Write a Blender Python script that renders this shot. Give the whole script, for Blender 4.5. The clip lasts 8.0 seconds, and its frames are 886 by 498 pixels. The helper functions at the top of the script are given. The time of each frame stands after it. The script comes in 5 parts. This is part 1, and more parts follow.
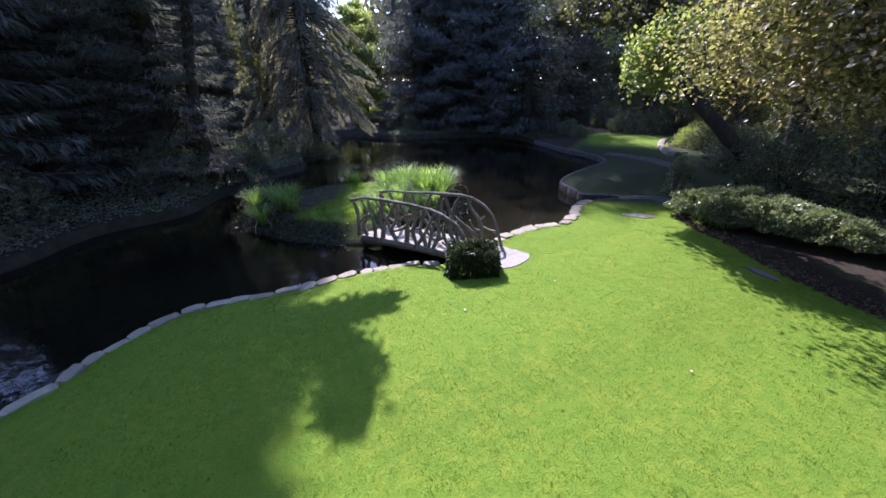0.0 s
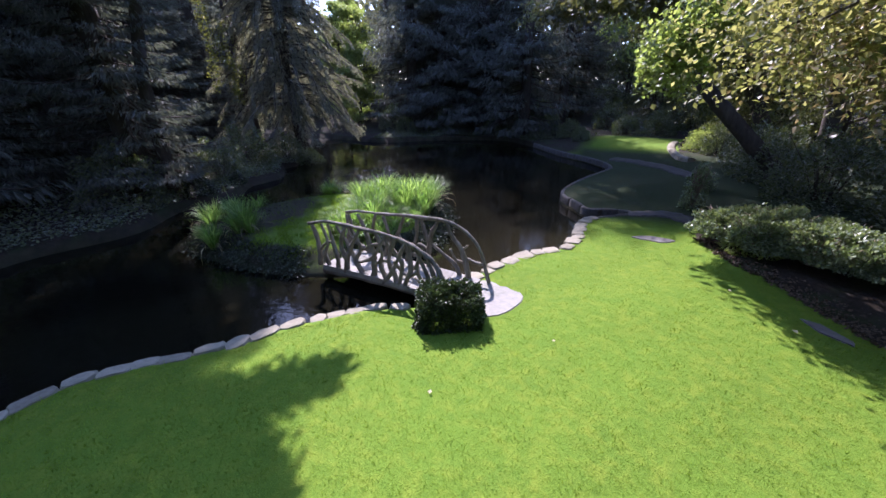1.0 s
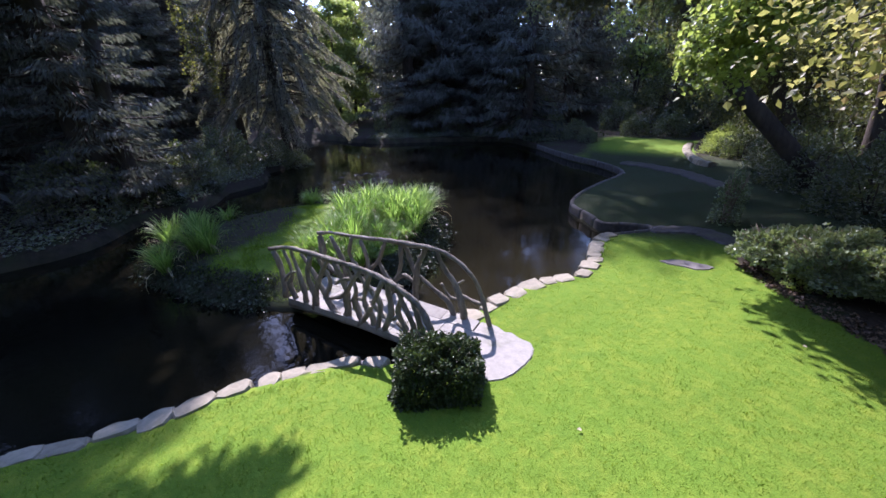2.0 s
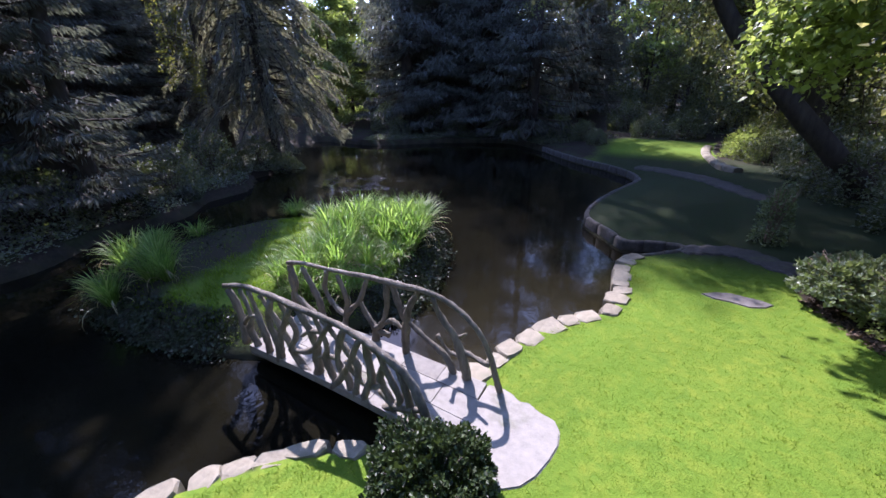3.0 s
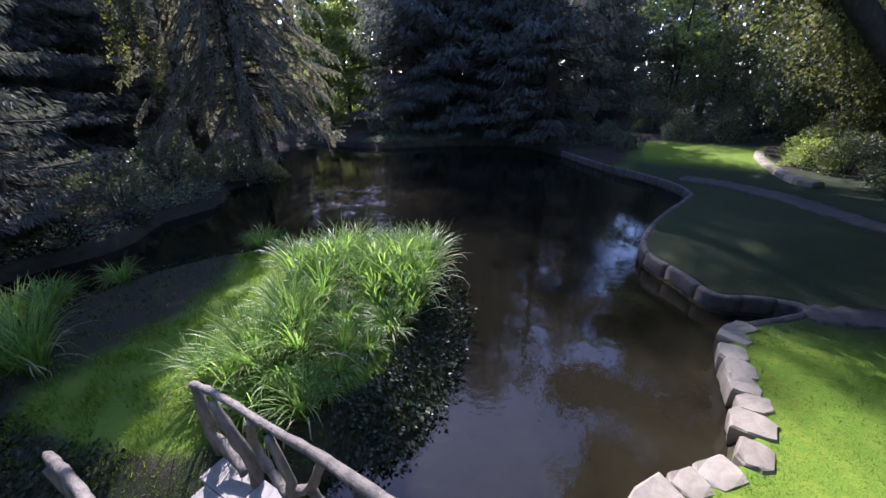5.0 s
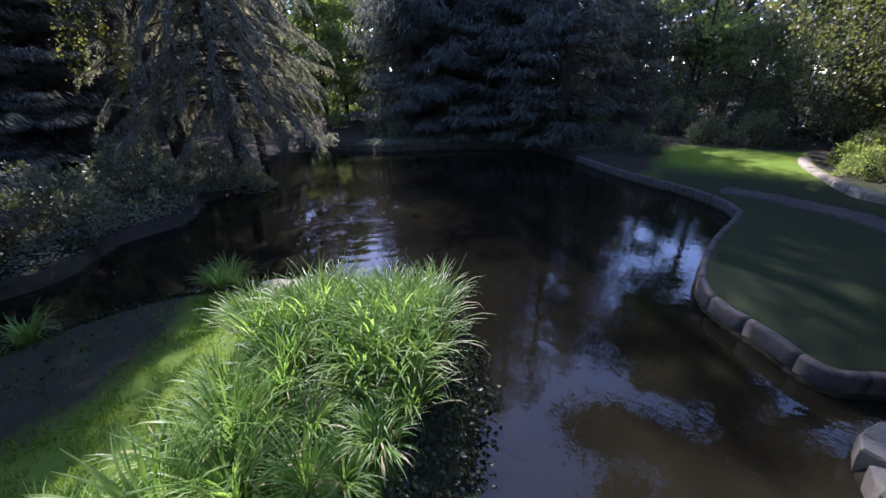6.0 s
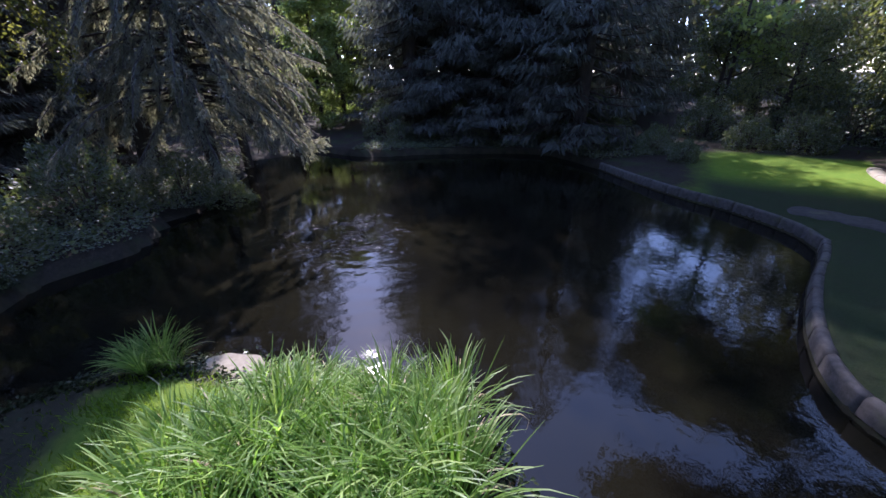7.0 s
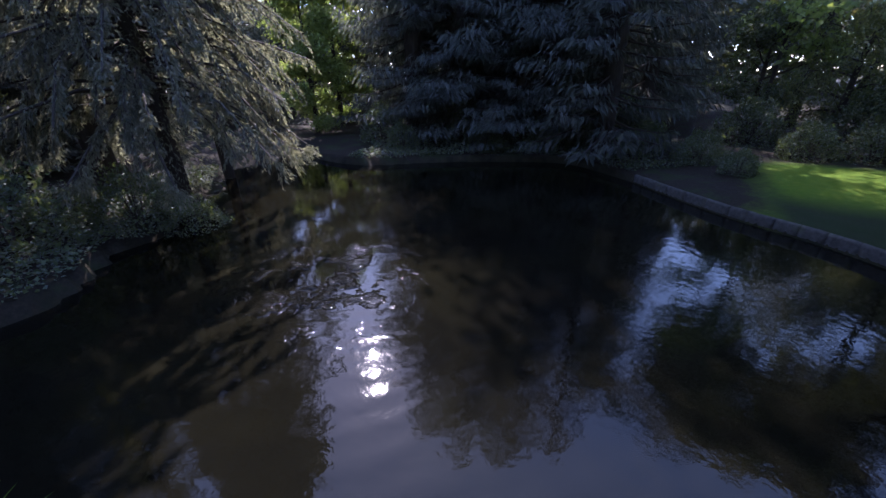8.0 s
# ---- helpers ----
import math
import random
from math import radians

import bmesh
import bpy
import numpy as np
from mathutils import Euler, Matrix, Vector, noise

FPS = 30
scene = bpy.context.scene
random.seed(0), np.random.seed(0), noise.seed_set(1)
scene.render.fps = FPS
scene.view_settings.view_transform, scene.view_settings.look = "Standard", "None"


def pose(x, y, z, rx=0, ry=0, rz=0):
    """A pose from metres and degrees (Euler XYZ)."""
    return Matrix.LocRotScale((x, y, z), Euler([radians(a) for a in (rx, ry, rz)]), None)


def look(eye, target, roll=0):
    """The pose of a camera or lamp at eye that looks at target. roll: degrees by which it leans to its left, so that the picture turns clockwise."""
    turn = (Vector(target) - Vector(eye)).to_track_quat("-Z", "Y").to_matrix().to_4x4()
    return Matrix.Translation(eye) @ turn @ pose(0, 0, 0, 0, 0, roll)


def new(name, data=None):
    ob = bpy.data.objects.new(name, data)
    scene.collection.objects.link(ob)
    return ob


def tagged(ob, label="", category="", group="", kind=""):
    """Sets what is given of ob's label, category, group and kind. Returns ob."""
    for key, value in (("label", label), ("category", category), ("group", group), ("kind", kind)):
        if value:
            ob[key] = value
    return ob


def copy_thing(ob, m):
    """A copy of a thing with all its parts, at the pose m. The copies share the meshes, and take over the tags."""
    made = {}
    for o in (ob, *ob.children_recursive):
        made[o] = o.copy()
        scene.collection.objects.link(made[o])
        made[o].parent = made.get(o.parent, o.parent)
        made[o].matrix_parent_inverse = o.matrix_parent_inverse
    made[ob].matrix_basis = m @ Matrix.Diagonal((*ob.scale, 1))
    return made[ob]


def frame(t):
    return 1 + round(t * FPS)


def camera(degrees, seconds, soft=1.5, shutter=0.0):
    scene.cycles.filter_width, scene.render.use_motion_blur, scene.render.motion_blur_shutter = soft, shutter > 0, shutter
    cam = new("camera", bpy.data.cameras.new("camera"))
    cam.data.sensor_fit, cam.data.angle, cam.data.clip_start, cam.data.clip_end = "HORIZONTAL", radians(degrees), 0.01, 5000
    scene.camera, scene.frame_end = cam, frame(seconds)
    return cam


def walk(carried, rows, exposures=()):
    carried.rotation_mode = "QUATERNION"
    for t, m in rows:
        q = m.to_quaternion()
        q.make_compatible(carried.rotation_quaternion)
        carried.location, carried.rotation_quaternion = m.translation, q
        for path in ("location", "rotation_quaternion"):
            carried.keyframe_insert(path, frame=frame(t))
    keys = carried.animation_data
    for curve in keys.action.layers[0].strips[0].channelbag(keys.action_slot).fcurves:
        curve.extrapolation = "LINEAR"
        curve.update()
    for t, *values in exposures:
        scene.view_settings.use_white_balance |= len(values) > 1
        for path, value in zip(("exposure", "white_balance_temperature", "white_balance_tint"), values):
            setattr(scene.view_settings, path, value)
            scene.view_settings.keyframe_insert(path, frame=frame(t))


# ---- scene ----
cam = camera(102.4, 8.0)
METRES, EYE, TILT, LEAN, TURN = 15.319, 3.6, -1.2, 0.0, 30.0
ROWS = [
    (0.0, 0.0, 0.0, 0.0, -0.45, -23.36, 1.03),
    (0.5, 0.0222, 0.0638, 0.0018, -0.35, -23.41, 1.12),
    (1.0, 0.0398, 0.1261, 0.0021, -0.3, -23.41, 1.19),
    (1.5, 0.0477, 0.1829, -0.0, -0.28, -23.44, 1.21),
    (3.0, 0.057, 0.3362, -0.002, -0.13, -23.61, 1.25),
    (3.5, 0.0534, 0.3823, -0.003, -0.08, -23.65, 1.24),
    (4.0, 0.0478, 0.4274, -0.0055, -0.04, -23.7, 1.23),
    (4.5, 0.0439, 0.4763, -0.0073, 0.02, -23.74, 1.23),
    (6.0, 0.0308, 0.664, -0.0079, 0.18, -23.92, 1.24),
    (6.5, 0.0221, 0.739, -0.0083, 0.21, -24.01, 1.24),
    (7.0, 0.0122, 0.8182, -0.0078, 0.24, -24.1, 1.18),
    (7.5, 0.0007, 0.9021, -0.007, 0.28, -24.15, 1.18),
    (8.0, -0.0118, 0.9887, -0.0066, 0.31, -24.15, 1.13),
]
walk(cam, [(t, pose(0, 0, EYE, TILT, LEAN, TURN) @ pose(METRES * x, METRES * y, METRES * z, 90 + pitch, roll, yaw)) for t, x, y, z, yaw, pitch, roll in ROWS],
     exposures=[(0.0, 2.3, 5700, 36), (8.0, 2.3, 5700, 36)])

# ---- daylight ----
SUN_DIR = Vector((-0.52, 0.51, 0.69)).normalized()
world = bpy.data.worlds.new("sky")
scene.world = world
world.use_nodes = True
wn = world.node_tree
sky = wn.nodes.new("ShaderNodeTexSky")
sky.sky_type = "NISHITA"
sky.sun_disc = False
sky.sun_elevation = math.asin(SUN_DIR.z)
sky.sun_rotation = math.atan2(SUN_DIR.x, SUN_DIR.y)
sky.dust_density = 0.3
sky.ozone_density = 2.2
wn.links.new(sky.outputs[0], wn.nodes["Background"].inputs[0])
wn.nodes["Background"].inputs[1].default_value = 0.15
sun_data = bpy.data.lights.new("sun", "SUN")
sun_data.energy = 2.8
sun_data.angle = radians(0.53)
sun_data.color = (1.0, 0.94, 0.84)
sun = new("sun", sun_data)
sun.matrix_world = look(SUN_DIR * 90, (0, 0, 0))


# ---- materials ----
class Mat:
    """A node material with a few short ways to wire it."""

    def __init__(self, name, rough=0.8, spec=0.4):
        self.m = bpy.data.materials.new(name)
        self.m.use_nodes = True
        self.t = self.m.node_tree
        self.b = self.t.nodes["Principled BSDF"]
        self.b.inputs["Roughness"].default_value = rough
        self.b.inputs["Specular IOR Level"].default_value = spec
        self.co = self.t.nodes.new("ShaderNodeTexCoord").outputs["Object"]

    def node(self, kind, **inputs):
        n = self.t.nodes.new(kind)
        for k, v in inputs.items():
            n.inputs[k].default_value = v
        return n

    def link(self, a, b):
        self.t.links.new(a, b)

    def noise(self, scale, detail=4.0, rough=0.55, stretch=None):
        n = self.node("ShaderNodeTexNoise", Scale=scale, Detail=detail, Roughness=rough)
        src = self.co
        if stretch:
            mp = self.node("ShaderNodeMapping")
            mp.inputs["Scale"].default_value = stretch
            self.link(src, mp.inputs[0])
            src = mp.outputs[0]
        self.link(src, n.inputs["Vector"])
        return n.outputs["Fac"]

    def ramp(self, fac, *stops):
        n = self.t.nodes.new("ShaderNodeValToRGB")
        while len(n.color_ramp.elements) < len(stops):
            n.color_ramp.elements.new(0.5)
        for e, (p, c) in zip(n.color_ramp.elements, stops):
            e.position, e.color = p, (*c, 1)
        self.link(fac, n.inputs[0])
        return n.outputs[0]

    def mix(self, fac, a, b, mode="MIX"):
        n = self.t.nodes.new("ShaderNodeMix")
        n.data_type, n.blend_type = "RGBA", mode
        for s, v in ((n.inputs[0], fac), (n.inputs[6], a), (n.inputs[7], b)):
            if isinstance(v, bpy.types.NodeSocket):
                self.link(v, s)
            else:
                s.default_value = v if isinstance(v, float) else (*v, 1)
        return n.outputs[2]

    def island(self):
        return self.t.nodes.new("ShaderNodeNewGeometry").outputs["Random Per Island"]

    def per_object(self):
        return self.t.nodes.new("ShaderNodeObjectInfo").outputs["Random"]

    def attr(self, name):
        n = self.t.nodes.new("ShaderNodeAttribute")
        n.attribute_name = name
        return n.outputs["Fac"]

    def color(self, c):
        self.link(c, self.b.inputs["Base Color"])

    def bump(self, height, strength=0.4, distance=0.02):
        n = self.node("ShaderNodeBump", Strength=strength, Distance=distance)
        self.link(height, n.inputs["Height"])
        self.link(n.outputs[0], self.b.inputs["Normal"])

    def translucent(self, c, amount):
        tr = self.t.nodes.new("ShaderNodeBsdfTranslucent")
        self.link(c, tr.inputs["Color"])
        mx = self.t.nodes.new("ShaderNodeMixShader")
        mx.inputs[0].default_value = amount
        out = self.t.nodes["Material Output"]
        self.link(self.b.outputs[0], mx.inputs[1])
        self.link(tr.outputs[0], mx.inputs[2])
        self.link(mx.outputs[0], out.inputs["Surface"])


def leaf_mat(name, dark, mid, light, rough=0.5, spec=0.4, through_light=0.45, sheen=0.0, patch=0.5, tint=(1.0, 1.0, 0.55)):
    m = Mat(name, rough, spec)
    c = m.ramp(m.island(), (0.0, dark), (0.55, mid), (1.0, light))
    c = m.mix(0.35, c, m.ramp(m.noise(patch, 4), (0.3, dark), (0.7, light)))
    m.color(c)
    m.b.inputs["Sheen Weight"].default_value = sheen
    m.b.inputs["Sheen Roughness"].default_value = 0.6
    m.b.inputs["Sheen Tint"].default_value = (0.85, 0.88, 1.0, 1)
    if through_light:
        m.translucent(m.mix(1.0, c, tint, "MULTIPLY"), through_light)
    return m.m


def bark_mat(name, dark, light, scale=6.0):
    m = Mat(name, 0.9, 0.2)
    n = m.noise(scale, 6, 0.65, (1, 1, 0.22))
    m.color(m.mix(0.4, m.ramp(n, (0.3, dark), (0.7, light)), m.ramp(m.noise(0.9), (0.35, dark), (0.7, light))))
    m.bump(m.mix(0.4, n, m.noise(scale * 3.5, 5, 0.7)), 0.9, 0.045)
    return m.m


def stone_mat(name, dark, mid, light, rough=0.85, vary=0.45):
    m = Mat(name, rough, 0.3)
    n = m.noise(9, 8, 0.65)
    c = m.ramp(n, (0.3, dark), (0.5, mid), (0.72, light))
    c = m.mix(vary, c, m.ramp(m.per_object(), (0.0, mid), (0.5, light), (1.0, dark)))
    moss = m.ramp(m.noise(2.2, 5), (0.56, (0, 0, 0)), (0.7, (1, 1, 1)))
    c = m.mix(moss, c, m.mix(0.6, c, (0.09, 0.1, 0.05)))
    m.color(c)
    m.bump(m.noise(22, 8, 0.7), 0.5, 0.015)
    return m.m


def ground_mat():
    m = Mat("ground_cover", 0.95, 0.15)
    fine = m.noise(55, 5, 0.7)
    mid = m.noise(5.5, 5, 0.6)
    wide = m.noise(0.55, 4)
    turf = m.ramp(fine, (0.25, (0.064, 0.125, 0.011)), (0.5, (0.096, 0.163, 0.015)), (0.75, (0.133, 0.205, 0.021)))
    turf = m.mix(m.ramp(mid, (0.45, (0, 0, 0)), (0.7, (0.8, 0.8, 0.8))), turf, (0.16, 0.208, 0.022))
    turf = m.mix(m.ramp(m.noise(3.1, 6, 0.7), (0.52, (0, 0, 0)), (0.68, (0.8, 0.8, 0.8))), turf, (0.073, 0.142, 0.014))
    turf = m.mix(m.ramp(wide, (0.4, (0, 0, 0)), (0.7, (0.5, 0.5, 0.5))), turf, (0.083, 0.167, 0.014))
    soil = m.ramp(m.noise(14, 7, 0.7), (0.3, (0.016, 0.013, 0.01)), (0.55, (0.034, 0.027, 0.02)), (0.75, (0.07, 0.055, 0.038)))
    soil = m.mix(m.ramp(m.noise(1.3, 5), (0.5, (0, 0, 0)), (0.62, (0.7, 0.7, 0.7))), soil, (0.03, 0.045, 0.015))
    mud = m.ramp(m.noise(2.0, 6), (0.3, (0.014, 0.013, 0.008)), (0.7, (0.045, 0.04, 0.022)))
    wob = m.t.nodes.new("ShaderNodeMath")
    wob.operation = "MULTIPLY_ADD"
    m.link(m.noise(3.5, 5), wob.inputs[0])
    wob.inputs[1].default_value = 0.5
    m.link(m.attr("turf"), wob.inputs[2])
    c = m.mix(m.ramp(wob.outputs[0], (0.45, (0, 0, 0)), (0.95, (1, 1, 1))), soil, turf)
    # shade of the lobe and island put into the ground's colour
    painted_shade = m.ramp(m.noise(38, 5, 0.7), (0.25, (0.016, 0.024, 0.01)), (0.55, (0.028, 0.042, 0.016)), (0.8, (0.047, 0.064, 0.025)))
    painted_shade = m.mix(m.ramp(m.noise(2.4, 5), (0.45, (0, 0, 0)), (0.75, (0.5, 0.5, 0.5))), painted_shade, (0.032, 0.03, 0.02))
    c = m.mix(m.attr("painted_shade"), c, painted_shade)
    c = m.mix(m.attr("mud"), c, mud)
    m.color(c)
    m.bump(m.mix(0.6, m.noise(60, 4, 0.7), m.noise(11, 4, 0.65)), 0.6, 0.05)
    return m.m


def water_mat():
    m = Mat("pond_water", 0.032, 0.5)
    m.b.inputs["IOR"].default_value = 1.33
    silt = m.ramp(m.noise(0.35, 5), (0.3, (0.003, 0.003, 0.0025)), (0.7, (0.008, 0.0076, 0.004)))
    bottom = m.ramp(m.noise(0.9, 6, 0.6), (0.3, (0.011, 0.0095, 0.005)), (0.7, (0.026, 0.023, 0.012)))
    silt = m.mix(m.attr("shallow"), silt, bottom)
    m.color(silt)
    calm = m.ramp(m.noise(0.12, 2), (0.4, (0.2, 0.2, 0.2)), (0.7, (0.55, 0.55, 0.55)))
    ripples = m.mix(1.0, m.mix(0.42, m.noise(1.3, 3, 0.5), m.noise(4.5, 3, 0.55)), calm, "MULTIPLY")
    # a slow train of rings past the island's tip, and a wind-ruffled patch behind it
    rings = m.t.nodes.new("ShaderNodeTexWave")
    rings.wave_type, rings.rings_direction = "RINGS", "SPHERICAL"
    rings.inputs["Scale"].default_value, rings.inputs["Distortion"].default_value, rings.inputs["Detail"].default_value = 0.7, 7.0, 3.0
    rings.inputs["Detail Scale"].default_value = 0.6
    shift = m.node("ShaderNodeMapping")
    shift.inputs["Location"].default_value = (18.5, -25.0, 0.8)
    m.link(m.co, shift.inputs[0])
    m.link(shift.outputs[0], rings.inputs["Vector"])
    ripples = m.mix(1.0, ripples, m.mix(1.0, m.mix(1.0, rings.outputs["Fac"], (0.08, 0.08, 0.08), "MULTIPLY"), m.attr("rings"), "MULTIPLY"), "ADD")
    ripples = m.mix(1.0, ripples, m.mix(1.0, m.mix(1.0, m.noise(7.0, 4, 0.6, (0.6, 1.0, 1.0)), m.ramp(m.noise(1.7, 3), (0.53, (0, 0, 0)), (0.6, (1, 1, 1))), "MULTIPLY"), m.attr("ruffled"), "MULTIPLY"), "ADD")
    m.bump(ripples, 0.5, 0.06)
    return m.m


GROUND = ground_mat()
WATER = water_mat()
PALE_STONE = stone_mat("pale_edging_stone", (0.12, 0.106, 0.076), (0.22, 0.198, 0.142), (0.305, 0.28, 0.206))
KERB_STONE = stone_mat("weathered_kerb_stone", (0.042, 0.039, 0.034), (0.072, 0.066, 0.058), (0.115, 0.106, 0.094), 0.85, 0.12)
FLAG_STONE = stone_mat("flagstone", (0.07, 0.064, 0.058), (0.125, 0.115, 0.105), (0.19, 0.178, 0.165))
DECK = stone_mat("deck_concrete", (0.15, 0.141, 0.123), (0.235, 0.224, 0.195), (0.3, 0.289, 0.252), 0.9)
RUSTIC = bark_mat("rustic_branch_concrete", (0.055, 0.049, 0.039), (0.28, 0.256, 0.205), 14)
BARK = bark_mat("tree_bark", (0.03, 0.025, 0.02), (0.1, 0.085, 0.07))
TWIG = bark_mat("dry_twig", (0.14, 0.11, 0.08), (0.34, 0.28, 0.22), 10)
PATH_GREY = stone_mat("worn_path", (0.034, 0.031, 0.027), (0.06, 0.055, 0.049), (0.1, 0.093, 0.084))
BLADE = leaf_mat("lawn_blade", (0.085, 0.163, 0.014), (0.138, 0.245, 0.021), (0.22, 0.325, 0.036), 0.65, 0.2, 0.7, 0.0, 6.0)
DAYLILY = leaf_mat("strap_leaf", (0.045, 0.125, 0.022), (0.19, 0.37, 0.065), (0.46, 0.6, 0.22), 0.42, 0.35, 0.66, 0.0, 2.5, tint=(0.95, 1.0, 0.55))
DRY_LEAF = leaf_mat("dry_strap_leaf", (0.2, 0.17, 0.08), (0.32, 0.28, 0.15), (0.45, 0.4, 0.25), 0.6, 0.3, 0.3)
MAPLE = leaf_mat("maple_leaf", (0.12, 0.14, 0.045), (0.27, 0.27, 0.1), (0.48, 0.44, 0.24), 0.45, 0.45, 0.6, tint=(0.95, 0.97, 0.6))
RUSSET = leaf_mat("russet_maple_leaf", (0.05, 0.04, 0.025), (0.13, 0.11, 0.06), (0.4, 0.34, 0.2), 0.42, 0.5, 0.42, tint=(1.0, 0.9, 0.6))
GREEN = leaf_mat("green_leaf", (0.05, 0.08, 0.025), (0.09, 0.13, 0.035), (0.17, 0.2, 0.06), 0.42, 0.5, 0.5, 0.7)
OLIVE = leaf_mat("olive_leaf", (0.06, 0.07, 0.03), (0.1, 0.11, 0.045), (0.18, 0.17, 0.07), 0.45, 0.5, 0.5, 0.6)
NEEDLE = leaf_mat("conifer_needles", (0.055, 0.07, 0.055), (0.1, 0.113, 0.09), (0.175, 0.18, 0.145), 0.6, 0.2, 0.5, 0.3, tint=(0.95, 1.0, 0.8))
SILVER = leaf_mat("silvery_spruce_needles", (0.1, 0.115, 0.08), (0.19, 0.198, 0.14), (0.37, 0.36, 0.265), 0.5, 0.3, 0.6, 0.3, tint=(1.0, 1.0, 0.75))
GLOSSY = leaf_mat("glossy_evergreen_leaf", (0.008, 0.016, 0.006), (0.018, 0.034, 0.011), (0.09, 0.135, 0.045), 0.42, 0.3, 0.3)
HOLLY = leaf_mat("holly_leaf", (0.015, 0.025, 0.01), (0.03, 0.045, 0.018), (0.05, 0.065, 0.03), 0.16, 0.9, 0.1)
GOLD = leaf_mat("gold_green_leaf", (0.085, 0.115, 0.04), (0.15, 0.19, 0.065), (0.3, 0.31, 0.12), 0.45, 0.45, 0.5, 0.3)
LIME = leaf_mat("lime_green_leaf", (0.15, 0.22, 0.06), (0.26, 0.34, 0.1), (0.42, 0.5, 0.2), 0.45, 0.45, 0.64, 0.3)
BEDDING = leaf_mat("bed_shrub_leaf", (0.065, 0.11, 0.045), (0.15, 0.215, 0.09), (0.31, 0.37, 0.2), 0.33, 0.6, 0.42, 0.3)
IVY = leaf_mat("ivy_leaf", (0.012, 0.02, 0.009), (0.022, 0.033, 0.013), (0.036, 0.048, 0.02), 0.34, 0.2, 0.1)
CREEPER = leaf_mat("yellow_creeper_leaf", (0.09, 0.11, 0.03), (0.16, 0.18, 0.045), (0.28, 0.28, 0.09), 0.5, 0.4, 0.5)
LITTER = leaf_mat("dry_leaf_litter", (0.04, 0.028, 0.02), (0.09, 0.064, 0.045), (0.18, 0.13, 0.09), 0.7, 0.2, 0.15)
FALLEN = leaf_mat("fallen_leaf", (0.3, 0.24, 0.12), (0.45, 0.4, 0.25), (0.6, 0.56, 0.42), 0.6, 0.3, 0.2)


# ---- mesh helpers ----
def link_mesh(name, mesh, material, parent=None, label=""):
    if material and not mesh.materials:
        mesh.materials.append(material)
    ob = new(name, mesh)
    if parent:
        ob.parent = parent
    return tagged(ob, label)


def np_mesh(name, verts, faces, smooth=False):
    """A mesh from arrays: verts (n, 3) and faces (m, 3 or 4)."""
    verts, faces = np.asarray(verts, np.float32), np.asarray(faces, np.int32)
    me = bpy.data.meshes.new(name)
    k = faces.shape[1]
    me.vertices.add(len(verts))
    me.vertices.foreach_set("co", verts.ravel())
    me.loops.add(faces.size)
    me.loops.foreach_set("vertex_index", faces.ravel())
    me.polygons.add(len(faces))
    me.polygons.foreach_set("loop_start", np.arange(0, faces.size, k, dtype=np.int32))
    me.polygons.foreach_set("use_smooth", np.full(len(faces), smooth))
    me.update(calc_edges=True)
    return me


def part(name, bm, material, parent=None, label="", smooth=False):
    me = bpy.data.meshes.new(name)
    bm.to_mesh(me)
    bm.free()
    if smooth:
        me.polygons.foreach_set("use_smooth", np.full(len(me.polygons), True))
    return link_mesh(name, me, material, parent, label)


def catmull(points, steps):
    p = np.asarray(points, float)
    p = np.vstack([2 * p[0] - p[1], p, 2 * p[-1] - p[-2]])
    out = []
    for i in range(1, len(p) - 2):
        for u in np.linspace(0, 1, steps, endpoint=False):
            out.append(0.5 * (2 * p[i] + (p[i + 1] - p[i - 1]) * u + (2 * p[i - 1] - 5 * p[i] + 4 * p[i + 1] - p[i + 2]) * u ** 2
                              + (3 * p[i] - p[i - 1] - 3 * p[i + 1] + p[i + 2]) * u ** 3))
    return np.array(out + [p[-2]])


def tube(points, radii, sides=8, steps=4, wobble=0.0, rng=None):
    """Vertices and quads of a limb along points, with a radius at each."""
    c = catmull(points, steps)
    r = np.interp(np.linspace(0, 1, len(c)), np.linspace(0, 1, len(radii)), radii)
    tang = np.gradient(c, axis=0)
    tang /= np.linalg.norm(tang, axis=1, keepdims=True) + 1e-9
    ref = np.array([0.31, 0.9, 0.17]) if abs(tang[0] @ np.array([0.31, 0.9, 0.17])) < 0.85 else np.array([0.9, -0.3, 0.2])
    verts = []
    for p, t, rad in zip(c, tang, r):
        u = np.cross(t, ref)
        u /= np.linalg.norm(u)
        v = np.cross(t, u)
        a = np.linspace(0, 2 * np.pi, sides, endpoint=False)
        k = rad * (1 + (wobble * rng.uniform(-1, 1, sides) if wobble else 0))
        verts.append(p + (np.cos(a) * k)[:, None] * u + (np.sin(a) * k)[:, None] * v)
    n = len(c)
    verts = np.vstack(verts)
    i, j = np.meshgrid(np.arange(n - 1), np.arange(sides), indexing="ij")
    i, j = i.ravel(), j.ravel()
    k = (j + 1) % sides
    faces = np.stack([i * sides + j, i * sides + k, (i + 1) * sides + k, (i + 1) * sides + j], 1)
    verts = np.vstack([verts, c[:1], c[-1:]])
    a = np.arange(sides)
    b = (a + 1) % sides
    lo, hi = len(verts) - 2, len(verts) - 1
    caps = np.vstack([np.stack([np.full(sides, lo), b, a, a], 1)[:, [0, 1, 2, 2]], np.stack([np.full(sides, hi), (n - 1) * sides + a, (n - 1) * sides + b, b], 1)[:, [0, 1, 2, 2]]])
    return verts, faces, caps[:, :3]


